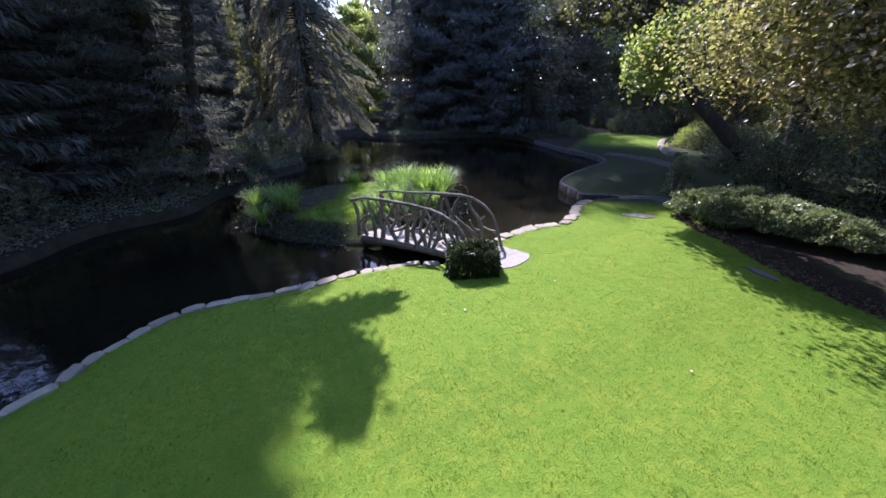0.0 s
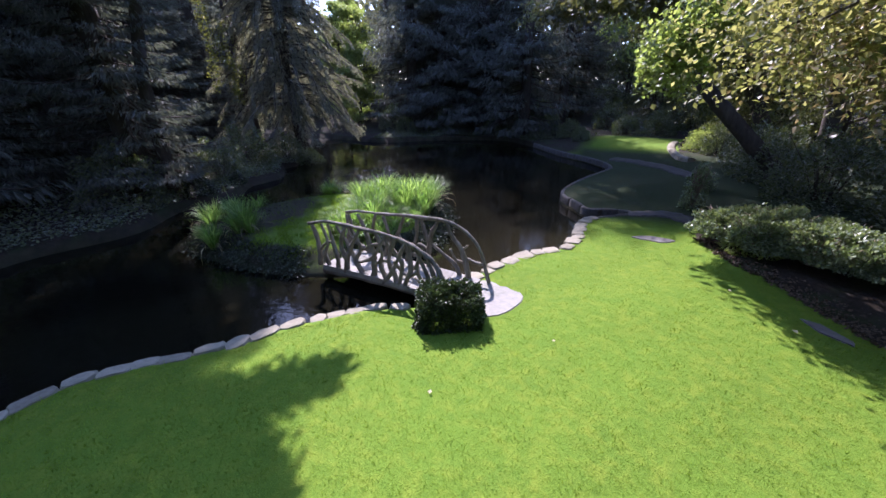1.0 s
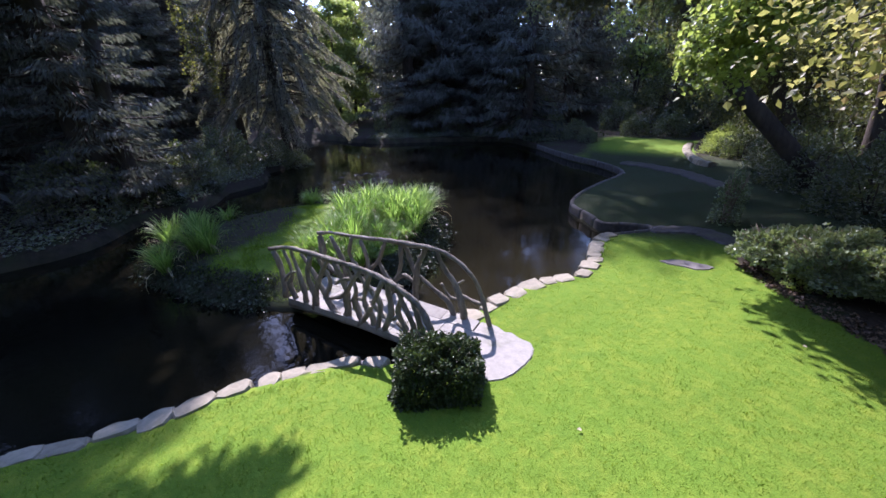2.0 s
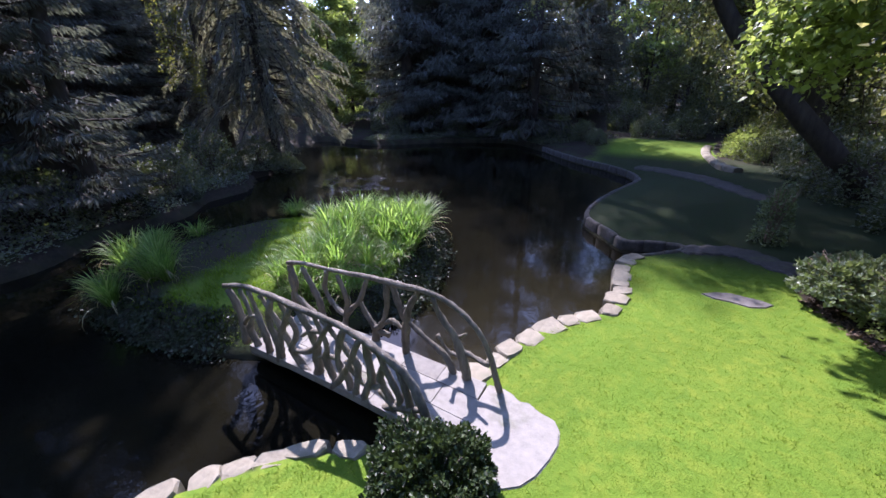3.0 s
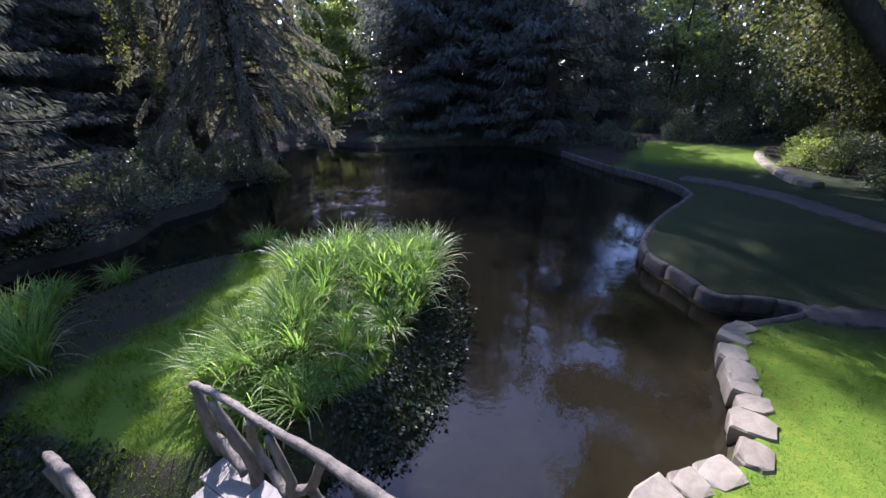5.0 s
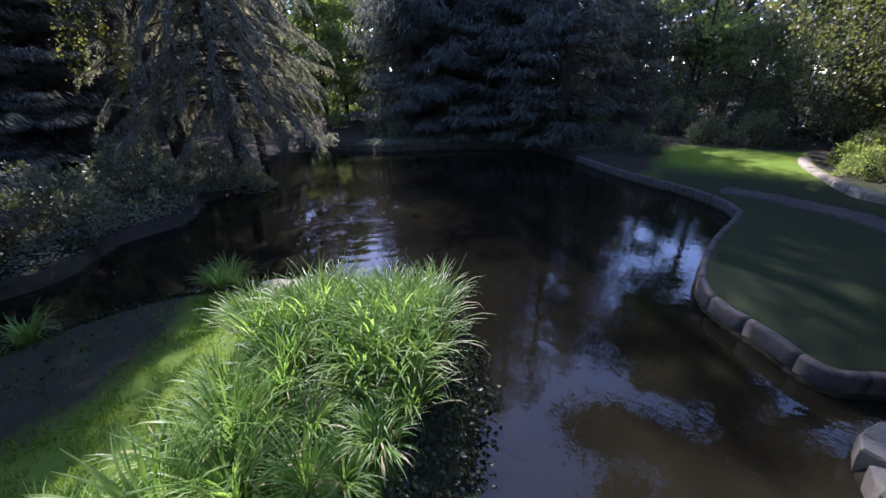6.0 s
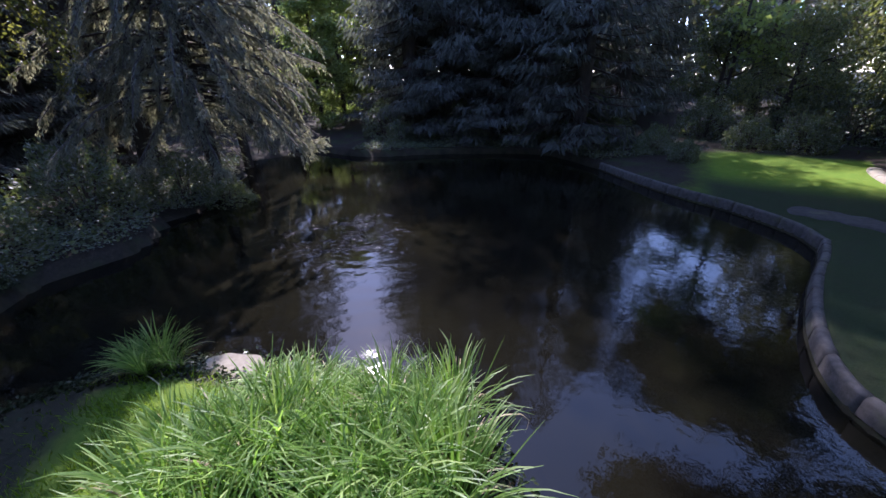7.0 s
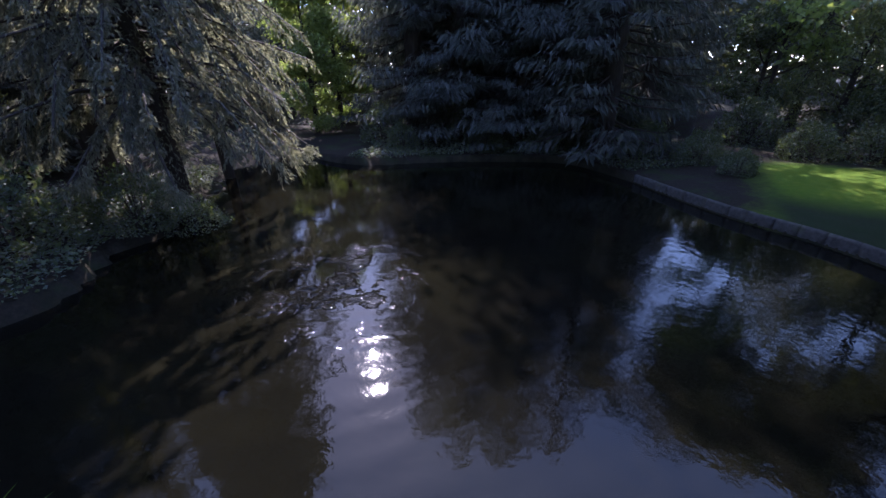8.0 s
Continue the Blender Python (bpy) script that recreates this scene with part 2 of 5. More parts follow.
def join_tubes(name, tubes, smooth=True):
    """One mesh of several limbs."""
    bm_v, quads, tris, base = [], [], [], 0
    for v, f, c in tubes:
        bm_v.append(v)
        quads.append(f + base)
        tris.append(c + base)
        base += len(v)
    quads, tris = np.vstack(quads), np.vstack(tris)
    two = np.vstack([quads[:, [0, 1, 2]], quads[:, [0, 2, 3]], tris])
    return np_mesh(name, np.vstack(bm_v), two, smooth)


def unit(v):
    return v / (np.linalg.norm(v, axis=-1, keepdims=True) + 1e-9)


def leaves(centres, along, size, width, rng, fold=0.25, flat=None):
    """Folded diamond leaves: vertices and triangles. along: the way each leaf points."""
    n = len(centres)
    along = unit(along)
    side = unit(np.cross(along, unit(rng.normal(size=(n, 3)) + (np.array([0, 0, 1.5]) if flat is None else flat))))
    up = np.cross(side, along)
    s = (size * rng.uniform(0.6, 1.35, n))[:, None]
    tip = centres + along * s
    mid = centres + along * s * 0.45
    l = mid + side * s * width + up * s * fold * width
    r = mid - side * s * width + up * s * fold * width
    v = np.stack([centres, l, tip, r], 1).reshape(-1, 3)
    b = np.arange(n)[:, None] * 4
    return v, np.vstack([b + [0, 2, 1], b + [0, 3, 2]])


# ---- plan of the pond, island and paths ----
WATER_Z = -0.8
DECK_Z = -0.38
SHORE_NEAR = [(-7.2, -6), (-7.2, 0.1), (-7.5, 1.2), (-7.6, 2.4), (-7.2, 3.2), (-6.2, 4.4), (-5.8, 5.2), (-5.0, 6.2), (-4.4, 6.7), (-3.75, 7.2), (-3.5, 8.6),
              (-3.2, 9.5), (-3.0, 10.0), (-2.5, 10.7), (-2.05, 11.2), (-1.9, 12.2), (-1.95, 13.6), (-1.6, 14.1)]
SHORE_LOBE = [(-1.6, 14.1), (-0.72, 14.9), (-0.75, 15.25), (-1.42, 15.12), (-2.02, 14.95), (-2.55, 15.6), (-3.1, 16.2), (-3.32, 16.9), (-3.22, 18.2), (-2.8, 20.0), (-2.35, 21.4), (-2.1, 22.4)]
SHORE_FAR = [(-2.1, 22.4), (-2.35, 23.4), (-3.0, 24.3), (-3.8, 25.1), (-5.36, 26.3), (-6.95, 27.95), (-9, 30.2), (-11.8, 32.0), (-15.5, 30.8), (-18.3, 29.2), (-21.2, 27.2), (-26, 27.6)]
SHORE_LEFT = [(-26, 27.6), (-27.5, 24), (-24.5, 21.6), (-22.4, 19.7), (-20.4, 18.1), (-19.6, 16.0), (-17.8, 14.3), (-17.6, 12.4), (-16.3, 10.7), (-16.5, 8.6), (-15.3, 6.5), (-15.8, 3.8), (-14.7, 1.3), (-15.3, -2.5), (-15, -6), (-11, -8)]
ISLAND = [(-5.6, 9.4), (-5.5, 10.2), (-5.7, 11.2), (-6.2, 12.5), (-6.9, 13.5), (-7.8, 13.9), (-8.9, 13.75), (-10.0, 13.35), (-11.2, 12.95), (-12.2, 12.3), (-12.9, 11.3), (-13.3, 9.8),
          (-13.2, 8), (-12, 6.7), (-10.2, 6.6), (-8.7, 6.8), (-7.6, 7.2), (-6.7, 7.7), (-6.4, 8.6)]
LAWN_EDGE = [(0.95, 12.7), (1.1, 13.6), (0.95, 15), (0.75, 17), (0.9, 21), (1.0, 24), (0.85, 27.5), (1.3, 31.5), (3, 36)]
PATH_FAR = [(1.35, 23.5), (0.95, 24.1), (0.66, 25.4), (0.5, 26.8), (0.55, 28.4), (0.75, 29.6)]
PATH_CROSS = [(-2.4, 24.6), (-1.3, 23.9), (-0.2, 22.9), (0.5, 21.8), (0.95, 20.4), (1.5, 19.0)]
PATH_INLET = [(-0.75, 14.9), (-0.2, 15.02), (0.5, 15.0), (1.0, 14.5), (1.6, 13.9)]
BED_EDGE = [(0.95, 12.7), (1.45, 11.3), (2.15, 10.2), (2.8, 9.1), (3.6, 8.15), (5.0, 6.9), (8.0, 4.6)]


LANDING = ([(-3.22, 7.35), (-2.95, 7.24), (-2.72, 7.16), (-2.5, 7.12), (-2.34, 7.24), (-2.23, 7.42), (-2.15, 7.68), (-2.11, 7.9), (-2.14, 8.1), (-2.24, 8.24), (-2.44, 8.28), (-2.6, 8.36), (-2.72, 8.33), (-2.85, 8.42), (-3.02, 8.46), (-3.2, 8.42)],)
STEPS = ([(-0.5, 12.45), (-0.3, 12.3), (-0.08, 12.26), (0.2, 12.14), (0.42, 12.2), (0.55, 12.34), (0.4, 12.46), (0.22, 12.52), (0.0, 12.62), (-0.25, 12.6)],
         [(2.2, 9.1), (2.35, 8.75), (2.7, 8.55), (2.75, 8.7), (2.45, 9.05)])


def smooth_line(points, steps=5, closed=False):
    p = [tuple(q) for q in points]
    return catmull(p + p[:1] if closed else p, steps)


pond_line = np.vstack([smooth_line(SHORE_NEAR), smooth_line(SHORE_LOBE)[1:], smooth_line(SHORE_FAR)[1:], smooth_line(SHORE_LEFT)[1:]])
island_line = smooth_line(ISLAND, 5, True)[:-1]
edge_line = smooth_line(LAWN_EDGE, 6)
bed_line = smooth_line(BED_EDGE, 6)


def line_distance(px, py, line, closed=True):
    a = np.asarray(line)
    b = np.roll(a, -1, 0) if closed else a[1:]
    a = a if closed else a[:-1]
    best = np.full(px.shape, 1e9)
    for (ax, ay), (bx, by) in zip(a, b):
        dx, dy = bx - ax, by - ay
        u = np.clip(((px - ax) * dx + (py - ay) * dy) / (dx * dx + dy * dy + 1e-12), 0, 1)
        best = np.minimum(best, np.hypot(px - ax - u * dx, py - ay - u * dy))
    return best


def inside(px, py, line):
    a = np.asarray(line)
    b = np.roll(a, -1, 0)
    odd = np.zeros(px.shape, bool)
    for (ax, ay), (bx, by) in zip(a, b):
        if ay != by:
            odd ^= ((ay > py) != (by > py)) & (px < (bx - ax) * (py - ay) / (by - ay) + ax)
    return odd


def shore_distance(px, py):
    """Metres from the water's edge: above zero on land, below in the water."""
    px, py = np.asarray(px, float), np.asarray(py, float)
    d1 = line_distance(px, py, pond_line) * np.where(inside(px, py, pond_line), -1, 1)
    d2 = line_distance(px, py, island_line) * np.where(inside(px, py, island_line), 1, -1)
    return np.maximum(d1, d2)


def ramp01(x, a, b):
    u = np.clip((x - a) / (b - a), 0, 1)
    return u * u * (3 - 2 * u)


def land_height(px, py, d=None):
    px, py = np.asarray(px, float), np.asarray(py, float)
    d = shore_distance(px, py) if d is None else d
    lawn = -0.46 + 0.1 * ramp01(d, 0, 1.0) + 0.33 * ramp01(d, 0.4, 4.5)
    woods = 0.05 * np.clip(line_distance(px, py, pond_line) * (d > 0) - 9, 0, 40) * ramp01(py, 14, 40)
    roll = 0.03 * np.sin(px * 0.9 + 1) * np.cos(py * 0.7) + 0.015 * np.sin(px * 2.3) * np.sin(py * 1.9 + 2)
    isle = (px < -5.3) & (px > -14) & (py > 6.2) & (py < 14.5)
    lawn = np.where(isle, WATER_Z + 0.05 + 0.42 * ramp01(d, -0.15, 0.85) + 0.04 * ramp01(d, 0.8, 2), lawn)
    land = lawn + woods + roll * ramp01(d, 0.2, 1.5)
    bed = -1.15 - 0.35 * ramp01(-d, 0.1, 3)
    return np.where(d > 0.02, land, np.where(d > -0.22, land + (bed - land) * ramp01(-d, -0.02, 0.22), bed))


def right_of_lawn(px, py):
    edge = np.where(py < 12.7, np.interp(py, bed_line[::-1, 1], bed_line[::-1, 0]), np.interp(py, edge_line[:, 1], edge_line[:, 0]))
    return px > edge


def ground():
    def axis(lo, hi, step, far):
        mid = list(np.arange(lo, hi + 1e-6, step))
        out, s = [], step
        v = hi
        while v < far:
            s *= 1.28
            v += s
            out.append(v)
        low, s, v = [], step, lo
        while v > -far:
            s *= 1.28
            v -= s
            low.append(v)
        return np.array(low[::-1] + mid + out)

    gx, gy = axis(-17, 9, 0.14, 900), axis(-5, 34, 0.14, 900)
    X, Y = np.meshgrid(gx, gy, indexing="ij")
    d = shore_distance(X.ravel(), Y.ravel())
    Z = land_height(X.ravel(), Y.ravel(), d)
    V = np.stack([X.ravel(), Y.ravel(), Z], 1)
    n, m = X.shape
    i, j = np.meshgrid(np.arange(n - 1), np.arange(m - 1), indexing="ij")
    i, j = i.ravel(), j.ravel()
    F = np.stack([i * m + j, (i + 1) * m + j, (i + 1) * m + j + 1, i * m + j + 1], 1)
    me = np_mesh("ground", V, F, True)
    x, y = V[:, 0], V[:, 1]
    # right of the path and of the bed's edge lies planted soil, beyond the far lawn the woods
    turf = np.where(right_of_lawn(x, y), 0.0, 1.0)
    # painted shade covers the lobe up to the sunlit lawn, thinly the island
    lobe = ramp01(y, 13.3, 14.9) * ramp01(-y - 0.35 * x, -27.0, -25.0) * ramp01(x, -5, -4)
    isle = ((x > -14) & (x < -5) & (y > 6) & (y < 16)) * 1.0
    painted_shade = np.maximum(lobe, 0.3 * isle)
    turf *= 1 - ramp01(y, 30.5, 33) * ramp01(d, 0.5, 2)
    turf = np.where(x < -14.5, 0.0, turf)
    turf *= 1 - ramp01(y, 24, 27) * ramp01(-x, 2.5, 6.0)
    # dark soil stands in for deep shade left of the island's strip
    isle_edge = np.interp(y, [8.5, 9.6, 10.6, 11.5, 12.4, 14], [-8.2, -8.3, -8.7, -9.7, -10.3, -10.7]) - 1.5
    turf = np.where((x > -14) & (x < -5) & (y > 6) & (y < 16), ramp01(d, 0.55, 1.0) * (0.1 + 0.9 * ramp01(x - isle_edge, -1.0, 0.3)), turf)
    turf = np.where(y < -4, 1.0, turf)
    for nm, val in (("turf", turf), ("painted_shade", painted_shade), ("mud", ramp01(-d, -0.06, 0.06))):
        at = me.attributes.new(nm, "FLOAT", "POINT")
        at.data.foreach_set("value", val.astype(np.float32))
    return tagged(link_mesh("ground", me, GROUND), "bright green mown lawn sloping to a garden pond", "ground", kind="structure")


ground()


def water():
    xs, ys = np.arange(-34, 4.3, 0.4), np.arange(-14, 40.3, 0.4)
    X, Y = np.meshgrid(xs, ys, indexing="ij")
    V = np.stack([X.ravel(), Y.ravel(), np.full(X.size, WATER_Z)], 1)
    n, m = X.shape
    i, j = np.meshgrid(np.arange(n - 1), np.arange(m - 1), indexing="ij")
    i, j = i.ravel(), j.ravel()
    me = np_mesh("water", V, np.stack([i * m + j, (i + 1) * m + j, (i + 1) * m + j + 1, i * m + j + 1], 1))
    near_shore = line_distance(V[:, 0], V[:, 1], smooth_line([p for p in SHORE_NEAR if p[1] > 5], 4), False)
    wedge = ramp01(V[:, 1], 6.5, 8.5) * ramp01(-V[:, 1], -17, -13) * ramp01(V[:, 0], -6, -4.6)
    at = me.attributes.new("shallow", "FLOAT", "POINT")
    at.data.foreach_set("value", (np.exp(-near_shore / 1.4) * wedge).astype(np.float32))
    for nm, cx, cy, r, k in (("rings", -10.4, 16.0, 3.2, 1.0), ("ruffled", -13.7, 17.6, 1.5, 4.2)):
        at = me.attributes.new(nm, "FLOAT", "POINT")
        at.data.foreach_set("value", (k * np.exp(-((V[:, 0] - cx) ** 2 + (V[:, 1] - cy) ** 2) / r ** 2)).astype(np.float32))
    return tagged(link_mesh("water", me, WATER), "dark still murky pond water with soft ripples", "water", kind="structure")


water()


# ---- rustic footbridge ----
NEAR_Y, FAR_Y = 7.38, 8.36
rng_bridge = np.random.default_rng(5)


def branch(bridge, y, points, r0, r1, name="branch_post"):
    pts = [(x, y + rng_bridge.uniform(-0.025, 0.025), z) for x, z in points]
    steps = 5
    swell = [1.05, 1.05] if name == "top_rail" else [1.12, 1.28]
    r = np.interp(np.linspace(0, 1, 9), [0, 1], [r0 * swell[0], r1 * swell[1]]) * rng_bridge.uniform(0.68, 1.1, 9)
    v, f, c = tube(pts, list(r), 9, steps, 0.2, rng_bridge)
    return link_mesh(name, join_tubes(name, [(v, f, c)]), RUSTIC, bridge)


def footbridge():
    bridge = tagged(new("footbridge"), "rustic footbridge with gnarled grey branch-shaped railings and pale deck", "footbridge")
    # deck: slabs with open joints between a kerb on each side, cambered
    def camber(x):
        return DECK_Z + 0.06 - 0.06 * ((x + 4.9) / 1.9) ** 2
    cuts = [-6.95, -6.3, -5.65, -5.05, -4.4, -3.8, -3.15]
    rows = [(NEAR_Y - 0.06, 7.72), (7.72, 8.1), (8.1, FAR_Y + 0.06)]
    for i, (a, b) in enumerate(zip(cuts, cuts[1:])):
        for k, (p, q) in enumerate(rows):
            sh = 0.14 * ((k % 2) - 0.5)
            bm = bmesh.new()
            g = 0.003
            top = [(a + g + sh, p + g), (b - g + sh, p + g), (b - g + sh, q - g), (a + g + sh, q - g)]
            lo = [bm.verts.new((x, y, camber(x) - 0.13)) for x, y in top]
            hi = [bm.verts.new((x, y, camber(x) + rng_bridge.uniform(-0.003, 0.003))) for x, y in top]
            bm.faces.new(hi)
            bm.faces.new(lo[::-1])
            for s in range(4):
                bm.faces.new((lo[s], lo[(s + 1) % 4], hi[(s + 1) % 4], hi[s]))
            bmesh.ops.bevel(bm, geom=list(bm.edges), offset=0.004, segments=1, affect="EDGES")
            part("deck_slab", bm, DECK, bridge)
    # two rough beams carry the deck
    for y in (NEAR_Y + 0.1, FAR_Y - 0.1):
        pts = [(-7.1, y, DECK_Z - 0.2), (-5.9, y, DECK_Z - 0.12), (-4.9, y, DECK_Z - 0.1), (-3.9, y, DECK_Z - 0.12), (-3.0, y, DECK_Z - 0.2)]
        link_mesh("beam", join_tubes("beam", [tube(pts, [0.13, 0.11, 0.13], 8, 4, 0.1, rng_bridge)]), RUSTIC, bridge)
    # rails
    branch(bridge, FAR_Y, [(-7.05, 0.66), (-6.6, 0.74), (-5.9, 0.78), (-5.2, 0.85), (-4.6, 0.89), (-4.0, 0.89), (-3.62, 0.75), (-3.35, 0.55), (-3.18, 0.2), (-3.06, -0.2), (-2.98, -0.48)], 0.042, 0.05, "top_rail")
    branch(bridge, NEAR_Y, [(-7.35, 0.62), (-6.8, 0.76), (-6.1, 0.78), (-5.5, 0.79), (-4.95, 0.76), (-4.45, 0.7), (-4.1, 0.58), (-3.8, 0.36), (-3.6, 0.02), (-3.48, -0.45)], 0.044, 0.055, "top_rail")
    f = FAR_Y
    for pts, a, b in (
            ([(-7.05, 0.6), (-7.0, 0.12), (-6.85, -0.12), (-6.5, -0.25)], 0.035, 0.045),
            ([(-6.98, 0.62), (-6.9, 0.3), (-7.08, 0.0), (-7.1, -0.4)], 0.035, 0.05),
            ([(-6.65, 0.68), (-6.45, 0.3), (-6.4, -0.1), (-6.42, -0.45)], 0.035, 0.06),
            ([(-6.05, 0.75), (-6.2, 0.32), (-5.98, 0.05), (-5.76, 0.0)], 0.04, 0.035),
            ([(-5.8, 0.75), (-5.68, 0.35), (-5.74, 0.0)], 0.04, 0.042),
            ([(-5.2, 0.82), (-5.42, 0.36), (-5.75, 0.0), (-5.9, -0.44)], 0.042, 0.055),
            ([(-5.4, 0.36), (-5.3, 0.14), (-5.1, -0.06), (-4.85, -0.1)], 0.04, 0.035),
            ([(-5.3, 0.14), (-5.16, -0.12), (-5.2, -0.44)], 0.04, 0.055),
            ([(-4.82, 0.84), (-4.88, 0.35), (-5.0, 0.06), (-5.12, -0.05)], 0.045, 0.04),
            ([(-4.74, 0.84), (-4.61, 0.5), (-4.5, 0.3)], 0.042, 0.04),
            ([(-4.28, 0.86), (-4.44, 0.52), (-4.53, 0.12), (-4.58, -0.44)], 0.04, 0.06),
            ([(-4.54, 0.12), (-4.78, 0.19), (-5.0, 0.06)], 0.035, 0.035),
            ([(-4.5, 0.32), (-4.16, 0.1), (-3.85, -0.12), (-3.7, -0.44)], 0.038, 0.045),
            ([(-4.02, 0.86), (-3.9, 0.56), (-3.68, 0.31), (-3.55, -0.1), (-3.5, -0.46)], 0.042, 0.065),
            ([(-3.96, 0.26), (-3.8, 0.0), (-3.58, 0.0)], 0.026, 0.034),
            ([(-3.7, 0.26), (-3.62, 0.33), (-3.52, 0.42)], 0.03, 0.016),
            ([(-3.66, 0.14), (-3.45, 0.07), (-3.16, 0.05)], 0.034, 0.034)):
        branch(bridge, f, pts, a, b)
    n = NEAR_Y
    for pts, a, b in (
            ([(-7.2, 0.62), (-7.12, 0.2), (-7.15, -0.42)], 0.04, 0.055),
            ([(-6.7, 0.72), (-6.6, 0.3), (-6.5, -0.1), (-6.55, -0.44)], 0.036, 0.05),
            ([(-7.05, 0.0), (-6.82, 0.22), (-6.6, 0.3)], 0.03, 0.03),
            ([(-6.14, 0.74), (-6.32, 0.28), (-6.2, -0.2), (-6.25, -0.44)], 0.04, 0.05),
            ([(-5.7, 0.75), (-6.08, 0.16), (-6.3, -0.44)], 0.038, 0.05),
            ([(-5.54, 0.75), (-5.38, 0.29), (-5.4, -0.1), (-5.46, -0.45)], 0.045, 0.065),
            ([(-4.97, 0.74), (-5.38, 0.18), (-5.7, -0.02), (-5.98, -0.1)], 0.04, 0.034),
            ([(-5.98, -0.1), (-5.82, -0.28), (-5.55, -0.4)], 0.034, 0.045),
            ([(-4.75, 0.73), (-4.95, 0.15), (-4.82, -0.2), (-4.86, -0.44)], 0.042, 0.05),
            ([(-4.47, 0.68), (-4.85, -0.02), (-5.15, -0.44)], 0.038, 0.05),
            ([(-4.42, 0.68), (-4.38, 0.1), (-4.5, -0.2), (-4.6, -0.44)], 0.042, 0.055),
            ([(-4.1, 0.57), (-4.24, 0.14), (-4.1, -0.2), (-4.08, -0.45)], 0.042, 0.05),
            ([(-3.94, 0.46), (-3.84, 0.1), (-3.76, -0.45)], 0.038, 0.05),
            ([(-4.8, 0.2), (-4.62, -0.02), (-4.4, -0.06), (-4.2, 0.08)], 0.034, 0.03),
            ([(-4.3, -0.1), (-4.0, -0.2), (-3.6, -0.05)], 0.03, 0.035),
            ([(-6.9, 0.7), (-6.75, 0.25), (-6.95, -0.1), (-6.85, -0.43)], 0.034, 0.044),
            ([(-6.4, 0.74), (-6.15, 0.35), (-6.0, 0.05), (-5.75, -0.42)], 0.034, 0.046),
            ([(-5.95, 0.74), (-5.75, 0.3), (-5.9, -0.05), (-5.7, -0.43)], 0.032, 0.044),
            ([(-5.25, 0.75), (-5.1, 0.35), (-5.2, 0.0), (-5.05, -0.43)], 0.034, 0.046),
            ([(-5.1, 0.75), (-4.8, 0.42), (-4.6, 0.15), (-4.72, -0.43)], 0.032, 0.046),
            ([(-4.25, 0.62), (-4.05, 0.25), (-3.95, -0.1), (-4.3, -0.43)], 0.032, 0.044),
            ([(-5.6, 0.3), (-5.4, 0.45), (-5.15, 0.52), (-4.95, 0.74)], 0.03, 0.03),
            ([(-5.4, 0.0), (-5.15, 0.1), (-4.93, 0.18)], 0.03, 0.028)):
        branch(bridge, n, pts, a, b)
    return bridge


footbridge()


# ---- trees ----
def limb_points(rng, start, direction, length, droop, n=5, wander=0.12):
    p, d = np.array(start, float), unit(np.array(direction, float))
    out = [p.copy()]
    for i in range(n - 1):
        d = unit(d + rng.normal(size=3) * wander + np.array([0, 0, droop]))
        p = p + d * length / (n - 1)
        out.append(p.copy())
    return out


